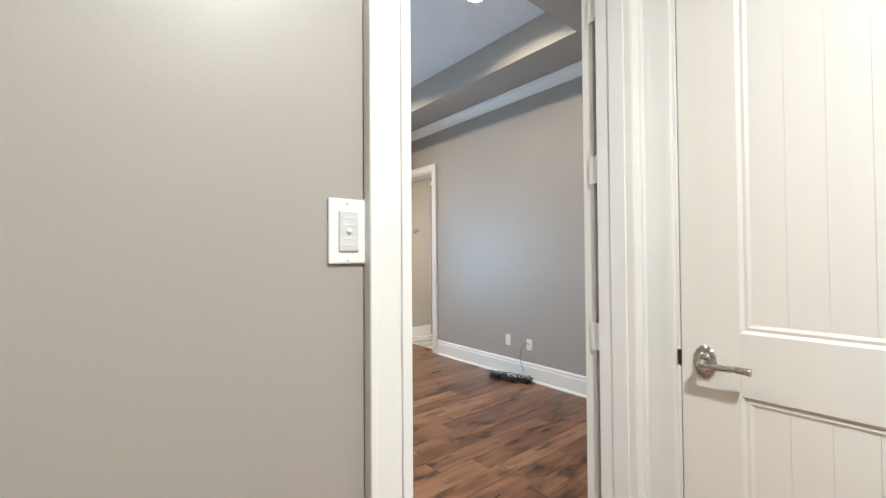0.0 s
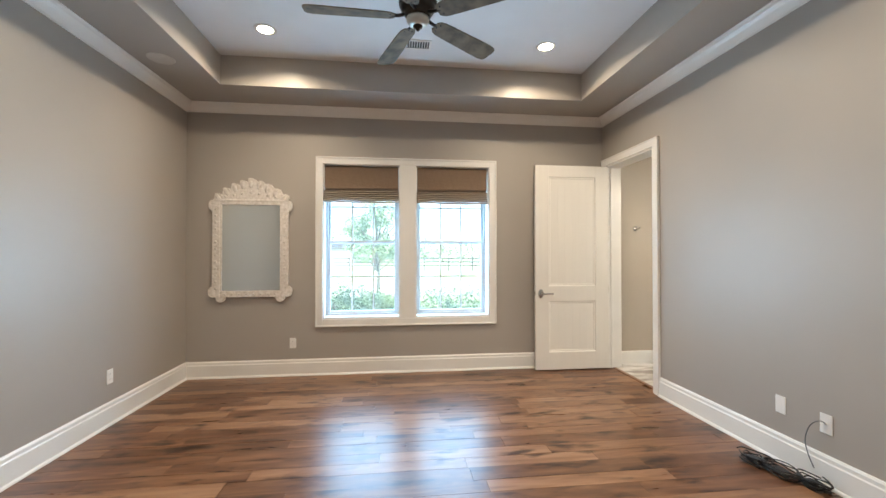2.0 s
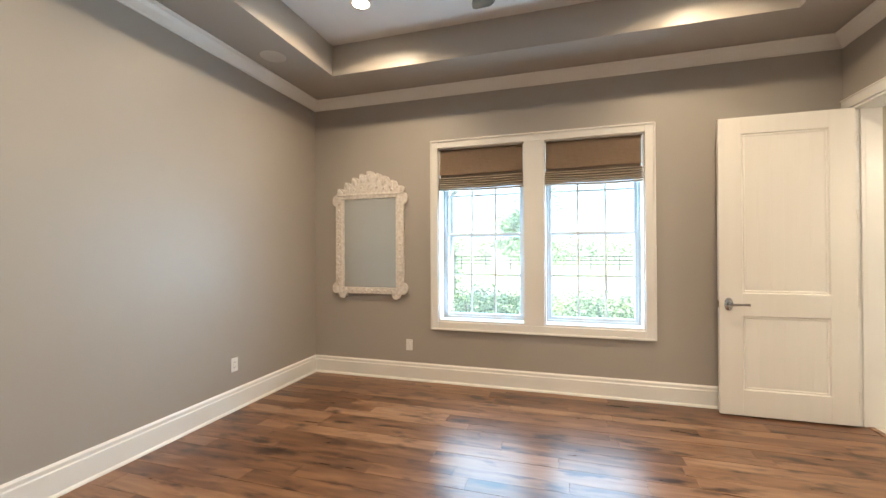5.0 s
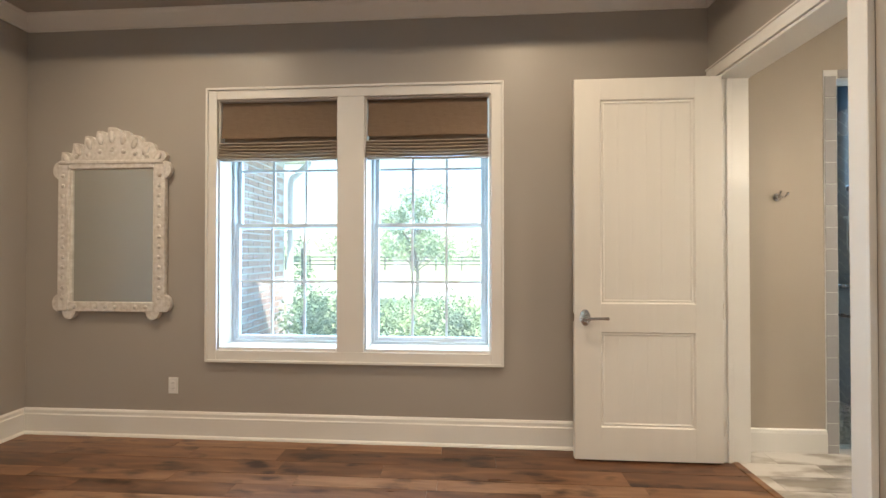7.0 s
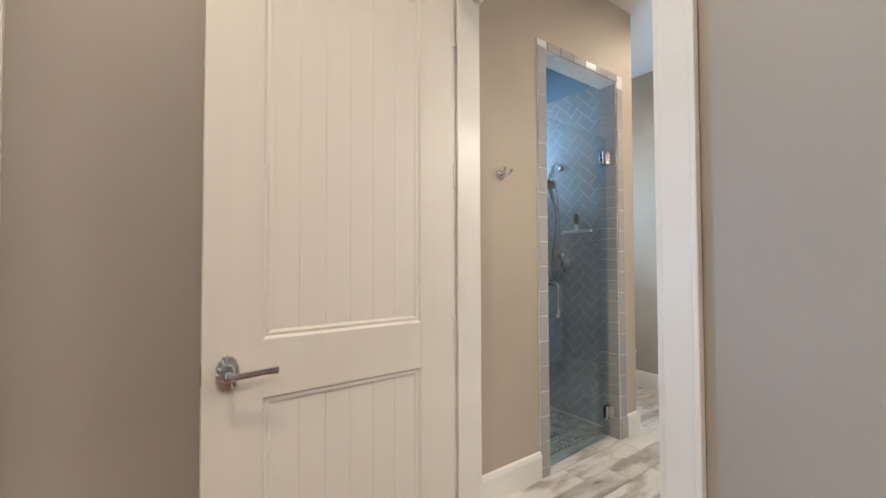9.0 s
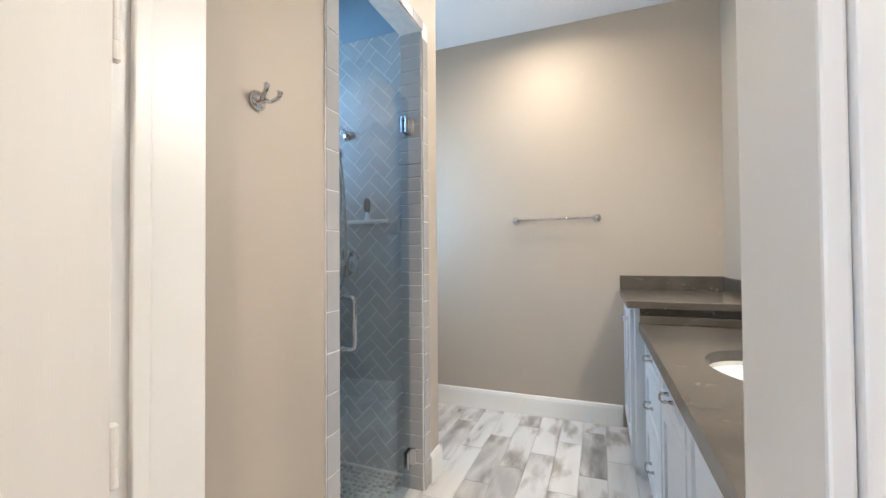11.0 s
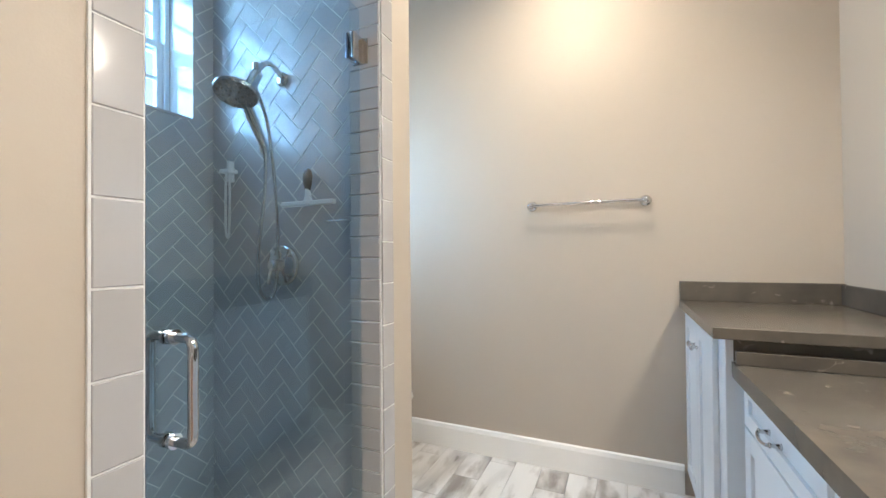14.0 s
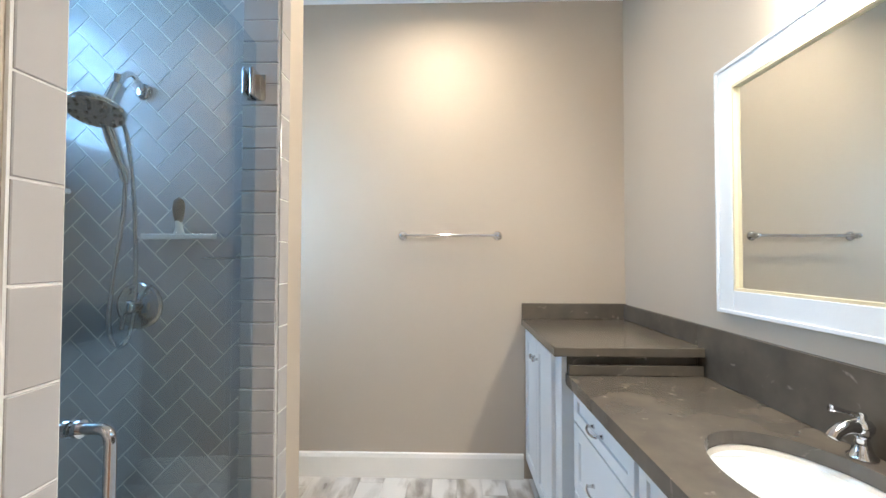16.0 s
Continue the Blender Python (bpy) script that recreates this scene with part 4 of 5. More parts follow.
valve_wall = setting(link("wall_shower_tiled", boxes((5.1545, 5.1615, 5.47, 6.345, -0.02, 2.60)), GROUT), "shower wall in grey glazed herringbone tile", "wall")
tiled(valve_wall, 0.875, pose(5.1548, 5.9075, 0, 0, 0, -90), [(-0.437, 0.437, 0.0, 2.60)], 290)
back_wall = bpy.data.objects["wall_bath_north"]
tiled(back_wall, 1.54, pose(4.385, 6.3448, 0), [(-0.78, SW[0] - 4.385, 0.0, 2.60), (SW[1] - 4.385, 0.768, 0.0, 2.60), (SW[0] - 4.385, SW[1] - 4.385, 0.0, SW[2]), (SW[0] - 4.385, SW[1] - 4.385, SW[3], 2.60)], 290)
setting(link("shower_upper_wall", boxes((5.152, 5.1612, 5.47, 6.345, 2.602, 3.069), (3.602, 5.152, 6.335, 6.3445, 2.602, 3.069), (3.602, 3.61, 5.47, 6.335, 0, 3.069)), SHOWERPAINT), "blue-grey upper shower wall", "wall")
sash_window("window_3", SW[0] + 0.01, SW[1] - 0.01, SW[2] + 0.01, SW[3] - 0.01, 6.50, "small white window high in the shower wall", mid=0.5)
setting(link("window_reveal", boxes((SW[0], SW[0] + 0.01, 6.336, 6.58, SW[2], SW[3]), (SW[1] - 0.01, SW[1], 6.336, 6.58, SW[2], SW[3]), (SW[0] + 0.01, SW[1] - 0.01, 6.336, 6.58, SW[2], SW[2] + 0.01), (SW[0] + 0.01, SW[1] - 0.01, 6.336, 6.58, SW[3] - 0.01, SW[3])), BORDERTILE), "tiled reveal of the shower window", "trim")
sash_window("window_4", 5.46, 6.04, 1.36, 2.24, 6.52, "white window in the toilet alcove", mid=0.5)

# pebble floor
peb = bmesh.new()
rng = random.Random(11)
for i in range(40):
    for j in range(24):
        r = rng.uniform(0.014, 0.021)
        q = bmesh.ops.create_icosphere(peb, subdivisions=1, radius=r)
        bmesh.ops.scale(peb, vec=(rng.uniform(0.8, 1.2), rng.uniform(0.75, 1.1), 0.3), verts=q["verts"])
        bmesh.ops.rotate(peb, cent=(0, 0, 0), matrix=Matrix.Rotation(rng.uniform(0, 3), 3, "Z"), verts=q["verts"])
        bmesh.ops.translate(peb, vec=(3.64 + 0.038 * i + rng.uniform(-.006, .006), 5.44 + 0.038 * j + rng.uniform(-.006, .006), -0.009), verts=q["verts"])
tagged(link("pebbles", peb, PEBBLE, smooth=True), "mosaic of rounded grey and cream pebbles on the shower floor", "pebbles", kind="stuff")

door = thing("shower_door", "frameless clear glass shower door with chrome hinges", "shower door", m=pose(5.03, 5.418, 0.012, 0, 0, 3.0))
pane = part("glass_panel", boxes((-0.733, -0.006, 0, 0.010, 0.0, 2.11), bevel=0.001), SHOWERGLASS, door)
for z in (0.164, 1.963):
    h = part("hinge", boxes((-0.062, -0.004, -0.012, -0.001, -0.045, 0.045), bevel=0.003), CHROME, door, "square chrome glass hinge")
    h.location = (0, 0, z)
    part("hinge_knuckle", moved(lathe([(0, -0.045), (0.007, -0.045), (0.007, 0.045), (0, 0.045)], 14), -0.002, -0.006, 0), CHROME, h)
    part("hinge_back", boxes((-0.062, -0.004, 0.011, 0.022, -0.045, 0.045), bevel=0.003), CHROME, h)
    part("wall_plate", boxes((-0.003, 0.002, -0.03, 0.03, -0.045, 0.045), bevel=0.001), CHROME, h)
for sy, o in ((-1, 0.0), (1, 0.010)):
    pl = part("pull_handle", tube([(0, o, -0.1), (0, o + sy * 0.022, -0.1), (0, o + sy * 0.044, -0.098), (0, o + sy * 0.055, -0.08), (0, o + sy * 0.055, 0.0), (0, o + sy * 0.055, 0.08), (0, o + sy * 0.044, 0.098), (0, o + sy * 0.022, 0.1), (0, o, 0.1)], 0.0095, 14), CHROME, door, "chrome D-shaped pull", smooth=True)
    pl.location = (-0.675, 0, 0.995)
    for dz in (-0.1, 0.1):
        part("collar", moved(lathe([(0, o), (0.015, o), (0.015, o + sy * 0.008), (0, o + sy * 0.008)], 18, "y"), 0, 0, dz), CHROME, pl)

head = thing("shower_set", "chrome shower head on a curved wall arm with a hose", "shower head", m=pose(5.147, 5.9, 2.012))
part("flange", lathe([(0, 0), (0.032, 0), (0.030, -0.008), (0.016, -0.016), (0, -0.016)], 24, "x"), CHROME, head, smooth=True)
part("arm", tube([(0, 0, 0), (-0.05, -0.012, 0.022), (-0.11, -0.03, 0.018), (-0.17, -0.05, -0.035), (-0.195, -0.06, -0.08)], 0.0105, 12), CHROME, head, smooth=True)
part("diverter", tube([(-0.185, -0.057, -0.06), (-0.21, -0.063, -0.10), (-0.245, -0.075, -0.15)], 0.022, 14), CHROME, head, smooth=True)
part("diverter_knob", moved(lathe([(0, 0), (0.014, 0), (0.014, 0.03), (0, 0.032)], 14), -0.185, -0.055, -0.05), CHROME, head)
rose = part("spray_head", lathe([(0, 0.045), (0.02, 0.042), (0.028, 0.024), (0.066, 0.010), (0.075, 0.001), (0.073, -0.008), (0, -0.010)], 36), CHROME, head, smooth=True)
rose.matrix_local = look((-0.305, -0.095, -0.18), (-0.305 - 0.33, -0.095 - 0.14, -0.18 - 0.93))
face = part("spray_face", lathe([(0, -0.0105), (0.070, -0.0105), (0.070, -0.012), (0, -0.012)], 32), mat("spray_face_grey", (0.45, 0.46, 0.48), 0.25, 0.8), rose, "grey nozzle face")
for ring, count in ((0.022, 5), (0.046, 8), (0.060, 12)):
    for k in range(count):
        a = 2 * math.pi * k / count
        part("nozzle", moved(lathe([(0, -0.012), (0.005, -0.012), (0.004, -0.015), (0, -0.015)], 8), ring * math.cos(a), ring * math.sin(a), 0), DARK, rose)
part("handset", tube([(-0.255, -0.08, -0.19), (-0.22, -0.072, -0.24), (-0.18, -0.062, -0.29), (-0.15, -0.055, -0.335), (-0.138, -0.05, -0.365)], 0.014, 14, radii=[0.015, 0.019, 0.017, 0.013, 0.011]), CHROME, head, smooth=True)
part("handset_collar", tube([(-0.155, -0.056, -0.325), (-0.148, -0.054, -0.34), (-0.143, -0.053, -0.35)], 0.0165, 14), CHROME, head, smooth=True)
part("hose", tube([(-0.138, -0.05, -0.36), (-0.125, -0.03, -0.5), (-0.13, -0.005, -0.7), (-0.125, 0.01, -0.84), (-0.10, 0.012, -0.91), (-0.06, 0.01, -0.925), (-0.04, 0.0, -0.86), (-0.05, -0.02, -0.68), (-0.085, -0.04, -0.45), (-0.125, -0.05, -0.25), (-0.165, -0.057, -0.16), (-0.205, -0.062, -0.11)], 0.0075, 10), CHROME, head, smooth=True)

valve = thing("shower_valve", "round chrome shower valve with a lever handle", "shower valve", m=pose(5.147, 5.9, 1.22))
part("escutcheon", lathe([(0, 0), (0.086, 0), (0.084, -0.007), (0.07, -0.011), (0.045, -0.014), (0.04, -0.02), (0, -0.02)], 36, "x"), CHROME, valve, smooth=True)
part("hub", lathe([(0, -0.018), (0.026, -0.018), (0.022, -0.05), (0.026, -0.056), (0.02, -0.068), (0, -0.07)], 24, "x"), CHROME, valve, smooth=True)
part("lever", tube([(-0.06, 0, 0), (-0.068, 0.005, -0.03), (-0.07, 0.012, -0.075)], 0.008, 10), CHROME, valve, smooth=True)
part("diverter_knob", moved(lathe([(0, -0.012), (0.012, -0.012), (0.013, -0.04), (0, -0.042)], 16, "x"), 0, 0.02, 0.055), CHROME, valve)

WHITEPLASTIC = mat("white_plastic", (0.75, 0.76, 0.76), 0.4)
sq = thing("squeegee", "white shower squeegee with a dark oval handle on the wall", "squeegee", m=pose(5.143, 5.745, 1.475))
part("blade", boxes((-0.03, -0.008, -0.135, 0.135, -0.012, 0.008), bevel=0.004), WHITEPLASTIC, sq)
part("neck", tube([(-0.018, 0, 0.0), (-0.018, 0, 0.03), (-0.018, 0.002, 0.055)], 0.012, 12, radii=[0.022, 0.012, 0.010]), WHITEPLASTIC, sq, smooth=True)
grip = part("grip", lathe([(0, 0.045), (0.012, 0.05), (0.02, 0.075), (0.023, 0.105), (0.018, 0.13), (0, 0.142)], 20), mat("dark_grip", (0.03, 0.025, 0.022), 0.4), sq, "dark brown oval grip", smooth=True)
grip.matrix_local = Matrix.Translation((-0.018, 0.002, 0)) @ Matrix.Diagonal((0.6, 1, 1, 1))
shelf = thing("shower_shelf_rail", "small chrome rail on the shower wall", "rail", m=pose(5.143, 5.58, 1.395))
part("rail", tube([(0, 0.07, 0), (-0.035, 0.06, 0), (-0.04, 0.0, 0), (-0.035, -0.08, 0), (0, -0.09, 0)], 0.004, 8), CHROME, shelf, smooth=True)
strap = thing("wall_hook", "white plastic wall holder with a hanging cord", "hook", m=pose(5.147, 6.20, 1.645))
part("bracket", boxes((-0.05, 0, -0.03, 0.03, -0.012, 0.006), (-0.03, 0, -0.008, 0.008, -0.05, 0.045), bevel=0.003), WHITEPLASTIC, strap)
part("cord", tube([(-0.03, -0.01, -0.01), (-0.032, -0.016, -0.12), (-0.03, -0.008, -0.27), (-0.03, 0.004, -0.3), (-0.03, 0.014, -0.25), (-0.032, 0.012, -0.1), (-0.03, 0.01, -0.01)], 0.005, 8), WHITEPLASTIC, strap, smooth=True)

# ---- towel bar and robe hook ----
bar = thing("towel_bar", "chrome towel bar with round posts on the wall", "towel bar", m=pose(6.289, 4.767, 1.541))
for y in (-0.305, 0.305):
    post = part("post", moved(lathe([(0, 0), (0.029, 0), (0.030, -0.006), (0.024, -0.012), (0.013, -0.018), (0.011, -0.04), (0.017, -0.048), (0.018, -0.062), (0.012, -0.07), (0, -0.072)], 26, "x"), 0, y, 0), CHROME, bar, smooth=True)
part("rail", tube([(-0.055, -0.305, 0), (-0.055, -0.1, 0), (-0.055, 0.1, 0), (-0.055, 0.305, 0)], 0.0095, 14), CHROME, bar, smooth=True)
hk = thing("robe_hook", "polished chrome double robe hook on the wall", "hook", m=pose(3.90, 5.344, 1.706))
part("rosette", lathe([(0, 0), (0.028, 0), (0.029, -0.005), (0.022, -0.010), (0.012, -0.016), (0.010, -0.03), (0, -0.032)], 26, "y"), CHROME, hk, smooth=True)
part("prong", tube([(0, -0.02, 0), (0.012, -0.042, -0.004), (0.02, -0.06, 0.008), (0.022, -0.064, 0.024)], 0.006, 10, radii=[0.008, 0.006, 0.006, 0.009]), CHROME, hk, smooth=True)
part("prong", tube([(0, -0.02, 0), (-0.012, -0.035, 0.002), (-0.016, -0.05, 0.018), (-0.014, -0.052, 0.034)], 0.006, 10, radii=[0.008, 0.006, 0.006, 0.009]), CHROME, hk, smooth=True)

# ---- vanity ----
CT, CF = 0.89, 4.25


def countertop():
    x0, x1, y0, y1, z0, z1 = 3.601, 5.50, 3.652, CF, CT - 0.04, CT
    cx, cy, a, b, n = 4.645, 3.925, 0.262, 0.183, 64
    bm = bmesh.new()
    rings = {"ti": [], "to": [], "bi": [], "bo": []}
    corner = [math.atan2(yy - cy, xx - cx) for xx in (x0, x1) for yy in (y0, y1)]
    angles = sorted([2 * math.pi * i / n - math.pi for i in range(n)] + corner)
    for t in angles:
        dx, dy = math.cos(t), math.sin(t)
        k = min(((x1 if dx > 0 else x0) - cx) / dx if abs(dx) > 1e-9 else 9e9, ((y1 if dy > 0 else y0) - cy) / dy if abs(dy) > 1e-9 else 9e9)
        e = 1 / math.sqrt((dx / a) ** 2 + (dy / b) ** 2)
        for key, q, z in (("ti", e, z1), ("to", k, z1), ("bi", e, z0), ("bo", k, z0)):
            rings[key].append(bm.verts.new((cx + q * dx, cy + q * dy, z)))
    m = len(angles)
    for i in range(m):
        j = (i + 1) % m
        for p, q in (("ti", "to"), ("to", "bo"), ("bo", "bi"), ("bi", "ti")):
            bm.faces.new((rings[p][i], rings[q][i], rings[q][j], rings[p][j]))
    ct = tagged(link("countertop", bm, COUNTER), "brown-grey quartz vanity countertop with an oval cutout", "countertop")
    part("backsplash", boxes((3.603, 5.50, 3.652, 3.672, CT + 0.001, 1.106), bevel=0.002), COUNTER, ct)
    part("front_edge", boxes((3.603, 5.498, CF - 0.02, CF - 0.001, CT - 0.052, CT - 0.0405)), COUNTER, ct)
    part("riser", boxes((5.452, 5.472, 3.673, CF - 0.004, CT + 0.001, 0.934), bevel=0.002), COUNTER, ct)
    # dark strip added for the shadow in the gap below the raised counter
    part("gap_shade_panel", boxes((5.4985, 5.5055, 3.673, CF - 0.006, CT + 0.001, 0.9715)), COUNTER, ct)
    sink = thing("sink", "white oval undermount porcelain sink", "sink", m=pose(cx, cy, CT - 0.041))
    bowl = part("bowl", lathe([(1.02, 0), (0.985, -0.004), (0.95, -0.03), (0.86, -0.075), (0.62, -0.125), (0.25, -0.145), (0.08, -0.148), (0.08, -0.16), (0.3, -0.155), (0.7, -0.135), (0.95, -0.08), (1.03, -0.02), (1.02, 0)], 48, cap=False), PORCELAIN, sink, smooth=True)
    bowl.matrix_local = Matrix.Diagonal((a, b, 1, 1))
    part("drain", moved(lathe([(0, -0.146), (0.022, -0.145), (0.024, -0.148), (0, -0.15)], 20), 0, 0, 0), CHROME, sink)


countertop()
up = tagged(link("raised_countertop", boxes((5.446, 6.288, 3.652, 4.312, 0.972, 1.011), bevel=0.003), COUNTER), "raised brown-grey quartz counter above the tall cabinet", "countertop")
part("backsplash", boxes((5.502, 6.266, 3.652, 3.672, 1.0115, 1.106), bevel=0.002), COUNTER, up)
part("side_splash", boxes((6.268, 6.288, 3.652, 4.31, 1.0115, 1.110), bevel=0.002), COUNTER, up)


def bail_pull(parent, x, y, z):
    h = part("pull", tube([(-0.045, 0, 0), (-0.044, 0.022, 0), (-0.035, 0.03, -0.004), (0, 0.033, -0.008), (0.035, 0.03, -0.004), (0.044, 0.022, 0), (0.045, 0, 0)], 0.0045, 10), CHROME, parent, "chrome bow pull", smooth=True)
    h.location = (x, y, z)
    for sx in (-0.045, 0.045):
        part("foot", moved(lathe([(0, 0), (0.009, 0), (0.007, 0.006), (0.005, 0.02), (0.008, 0.026), (0, 0.03)], 14, "y"), sx, 0, 0), CHROME, h, smooth=True)


def knob(parent, x, y, z):
    part("knob", moved(lathe([(0, 0), (0.009, 0), (0.006, 0.006), (0.006, 0.014), (0.014, 0.02), (0.015, 0.026), (0.009, 0.032), (0, 0.033)], 18, "y"), x, y, z), CHROME, parent, "small chrome knob", smooth=True)


def shaker(parent, name, x0, x1, z0, z1, y, rail=0.06):
    """A shaker front on the face y, looking along +y."""
    d = part(name, boxes((x0, x0 + rail, y, y + 0.019, z0, z1), (x1 - rail, x1, y, y + 0.019, z0, z1), (x0 + rail, x1 - rail, y, y + 0.019, z0, z0 + rail), (x0 + rail, x1 - rail, y, y + 0.019, z1 - rail, z1), bevel=0.0012), CABINET, parent)
    part("panel", boxes((x0 + rail - 0.002, x1 - rail + 0.002, y + 0.001, y + 0.009, z0 + rail - 0.002, z1 - rail + 0.002)), CABINET, d)
    return d


FY = 4.206


def cabinet(name, label, x0, x1, fronts, top=CT - 0.054, face=FY):
    c = thing(name, label, "cabinet", "vanity cabinets", pose((x0 + x1) / 2, 3.66, 0))
    hw, f = (x1 - x0) / 2, face - 3.66
    part("body", boxes((-hw + 0.0015, hw - 0.0015, 0, f - 0.001, 0.10, top)), CABINET, c)
    part("toe_kick", boxes((-hw + 0.0015, hw - 0.0015, 0, f - 0.07, 0.0, 0.099)), CABINET, c)
    for nm, a, b, z0, z1, pull in fronts:
        d = shaker(c, nm, a + 0.003, b - 0.003, z0, z1, f, 0.045 if z1 - z0 < 0.2 else 0.06)
        if pull == "bail":
            bail_pull(d, (a + b) / 2, f + 0.019, (z0 + z1) / 2)
        elif pull:
            knob(d, a + 0.035 if pull == "l" else b - 0.035, f + 0.019, z1 - 0.10)
    return c


cabinet("vanity_cabinet", "white shaker drawer cabinet under the counter", 4.86, 5.497, [("drawer", -0.30, 0.285, 0.70, 0.84, "bail"), ("drawer", -0.30, 0.285, 0.41, 0.69, "bail"), ("drawer", -0.30, 0.285, 0.115, 0.40, "bail")])
cabinet("vanity_cabinet", "white shaker cabinet with a drawer and a door", 4.36, 4.858, [("drawer", -0.245, 0.245, 0.70, 0.84, "bail"), ("door", -0.245, 0.245, 0.115, 0.69, "")])
cabinet("vanity_cabinet", "white shaker cabinet under the sink end", 3.602, 4.358, [("door", -0.37, 0.0, 0.115, 0.84, ""), ("door", 0.0, 0.37, 0.115, 0.84, "")])
tall = cabinet("tall_vanity_cabinet", "taller white shaker cabinet with two doors", 5.56, 6.288, [("door", -0.32, 0.022, 0.13, 0.945, "r"), ("door", 0.022, 0.36, 0.13, 0.945, "l")], 0.971, 4.268)
part("filler_stile", boxes((-0.422, -0.3645, 0.546, 0.6075, 0.10, 0.971), bevel=0.002), CABINET, tall)

fc = thing("faucet", "polished chrome vanity faucet with a lever", "faucet", m=pose(4.745, 3.712, CT))
part("base", lathe([(0, 0), (0.030, 0), (0.031, 0.006), (0.024, 0.012), (0.018, 0.03), (0.014, 0.05), (0.017, 0.056), (0, 0.06)], 28), CHROME, fc, smooth=True)
part("body", lathe([(0, 0.055), (0.016, 0.057), (0.024, 0.07), (0.026, 0.082), (0.02, 0.094), (0.010, 0.1), (0.011, 0.106), (0.007, 0.114), (0, 0.116)], 26), CHROME, fc, smooth=True)
part("spout", tube([(0, 0.01, 0.078), (-0.008, 0.045, 0.082), (-0.012, 0.075, 0.07), (-0.014, 0.088, 0.056)], 0.015, 14, radii=[0.018, 0.016, 0.014, 0.015]), CHROME, fc, smooth=True)
part("lever", tube([(0, 0, 0.105), (0.008, 0.03, 0.114), (0.014, 0.066, 0.122)], 0.006, 10, radii=[0.008, 0.005, 0.009]), CHROME, fc, smooth=True)

vm = thing("vanity_mirror", "large white-framed mirror above the vanity", "mirror", m=pose(4.585, 3.651, 0))
MX, MZ0, MZ1, MF = 0.766, 1.184, 2.156, 0.090
for row in ((-MX, -MX + MF, 0, 0.024, MZ0, MZ1), (MX - MF, MX, 0, 0.024, MZ0, MZ1), (-MX + MF, MX - MF, 0, 0.024, MZ0, MZ0 + MF), (-MX + MF, MX - MF, 0, 0.024, MZ1 - MF, MZ1)):
    part("frame_board", boxes(row, bevel=0.002), CABINET, vm)
e = 0.014
for row in ((-MX, -MX + e, 0.024, 0.031, MZ0, MZ1), (MX - e, MX, 0.024, 0.031, MZ0, MZ1), (-MX + e, MX - e, 0.024, 0.031, MZ0, MZ0 + e), (-MX + e, MX - e, 0.024, 0.031, MZ1 - e, MZ1)):
    part("outer_band", boxes(row, bevel=0.002), CABINET, vm)
i0, i1, j0, j1 = -MX + MF, MX - MF, MZ0 + MF, MZ1 - MF
for row in ((i0, i0 + 0.01, 0.006, 0.022, j0, j1), (i1 - 0.01, i1, 0.006, 0.022, j0, j1), (i0 + 0.01, i1 - 0.01, 0.006, 0.022, j0, j0 + 0.01), (i0 + 0.01, i1 - 0.01, 0.006, 0.022, j1 - 0.01, j1)):
    part("inner_bead", boxes(row), CREAM, vm)
part("mirror_glass", boxes((i0, i1, 0.004, 0.008, j0, j1)), MIRROR, vm)

vl = thing("vanity_light", "lit vanity light with frosted shades above the mirror", "wall light", m=pose(4.59, 3.651, 2.30))
part("back_plate", boxes((-0.40, 0.40, 0, 0.02, -0.02, 0.06), bevel=0.004), CHROME, vl)
for x in (-0.31, 0.0, 0.31):
    part("arm", tube([(x, 0.02, 0.02), (x, 0.07, 0.03), (x, 0.09, 0.06)], 0.008, 10), CHROME, vl, smooth=True)
    part("shade", moved(lathe([(0, 0.06), (0.04, 0.06), (0.052, 0.04), (0.055, -0.085), (0.05, -0.085), (0.046, 0.035), (0, 0.045)], 28), x, 0.09, 0), SHADEGLOW, vl, "glowing frosted glass shade", smooth=True)

# ---- toilet ----
wc = thing("toilet", "white porcelain toilet in the alcove", "toilet", m=pose(5.97, 6.45, 0))
bm = lathe([(0.35, 0.001), (0.40, 0.02), (0.42, 0.12), (0.55, 0.22), (0.90, 0.33), (1.0, 0.37), (1.0, 0.39), (0.85, 0.392), (0.7, 0.3), (0, 0.25)], 40)
bmesh.ops.transform(bm, matrix=Matrix.Translation((0, -0.45, 0)) @ Matrix.Diagonal((0.18, 0.25, 1, 1)), verts=bm.verts)
part("bowl", bm, PORCELAIN, wc, smooth=True)
bm = lathe([(0, 0.394), (1.0, 0.394), (1.03, 0.402), (1.0, 0.418), (0.9, 0.424), (0, 0.426)], 40)
bmesh.ops.transform(bm, matrix=Matrix.Translation((0, -0.45, 0)) @ Matrix.Diagonal((0.185, 0.255, 1, 1)), verts=bm.verts)
part("lid", bm, PORCELAIN, wc, smooth=True)
part("tank", boxes((-0.2, 0.2, -0.19, -0.01, 0.37, 0.75), bevel=0.02), PORCELAIN, wc)
part("tank_lid", boxes((-0.21, 0.21, -0.2, -0.005, 0.75, 0.785), bevel=0.008), PORCELAIN, wc)
part("foot", boxes((-0.11, 0.11, -0.45, -0.05, 0.001, 0.3), bevel=0.03), PORCELAIN, wc)

# ---- outdoors ----
setting(link("ground", boxes((-400, 400, -300, 700, -0.6, -0.35)), LAWN), "green lawn reaching the horizon", "ground")
setting(link("driveway", boxes((-60, 60, 17, 25, -0.35, -0.335)), PALEROAD), "pale gravel drive across the lawn", "road")

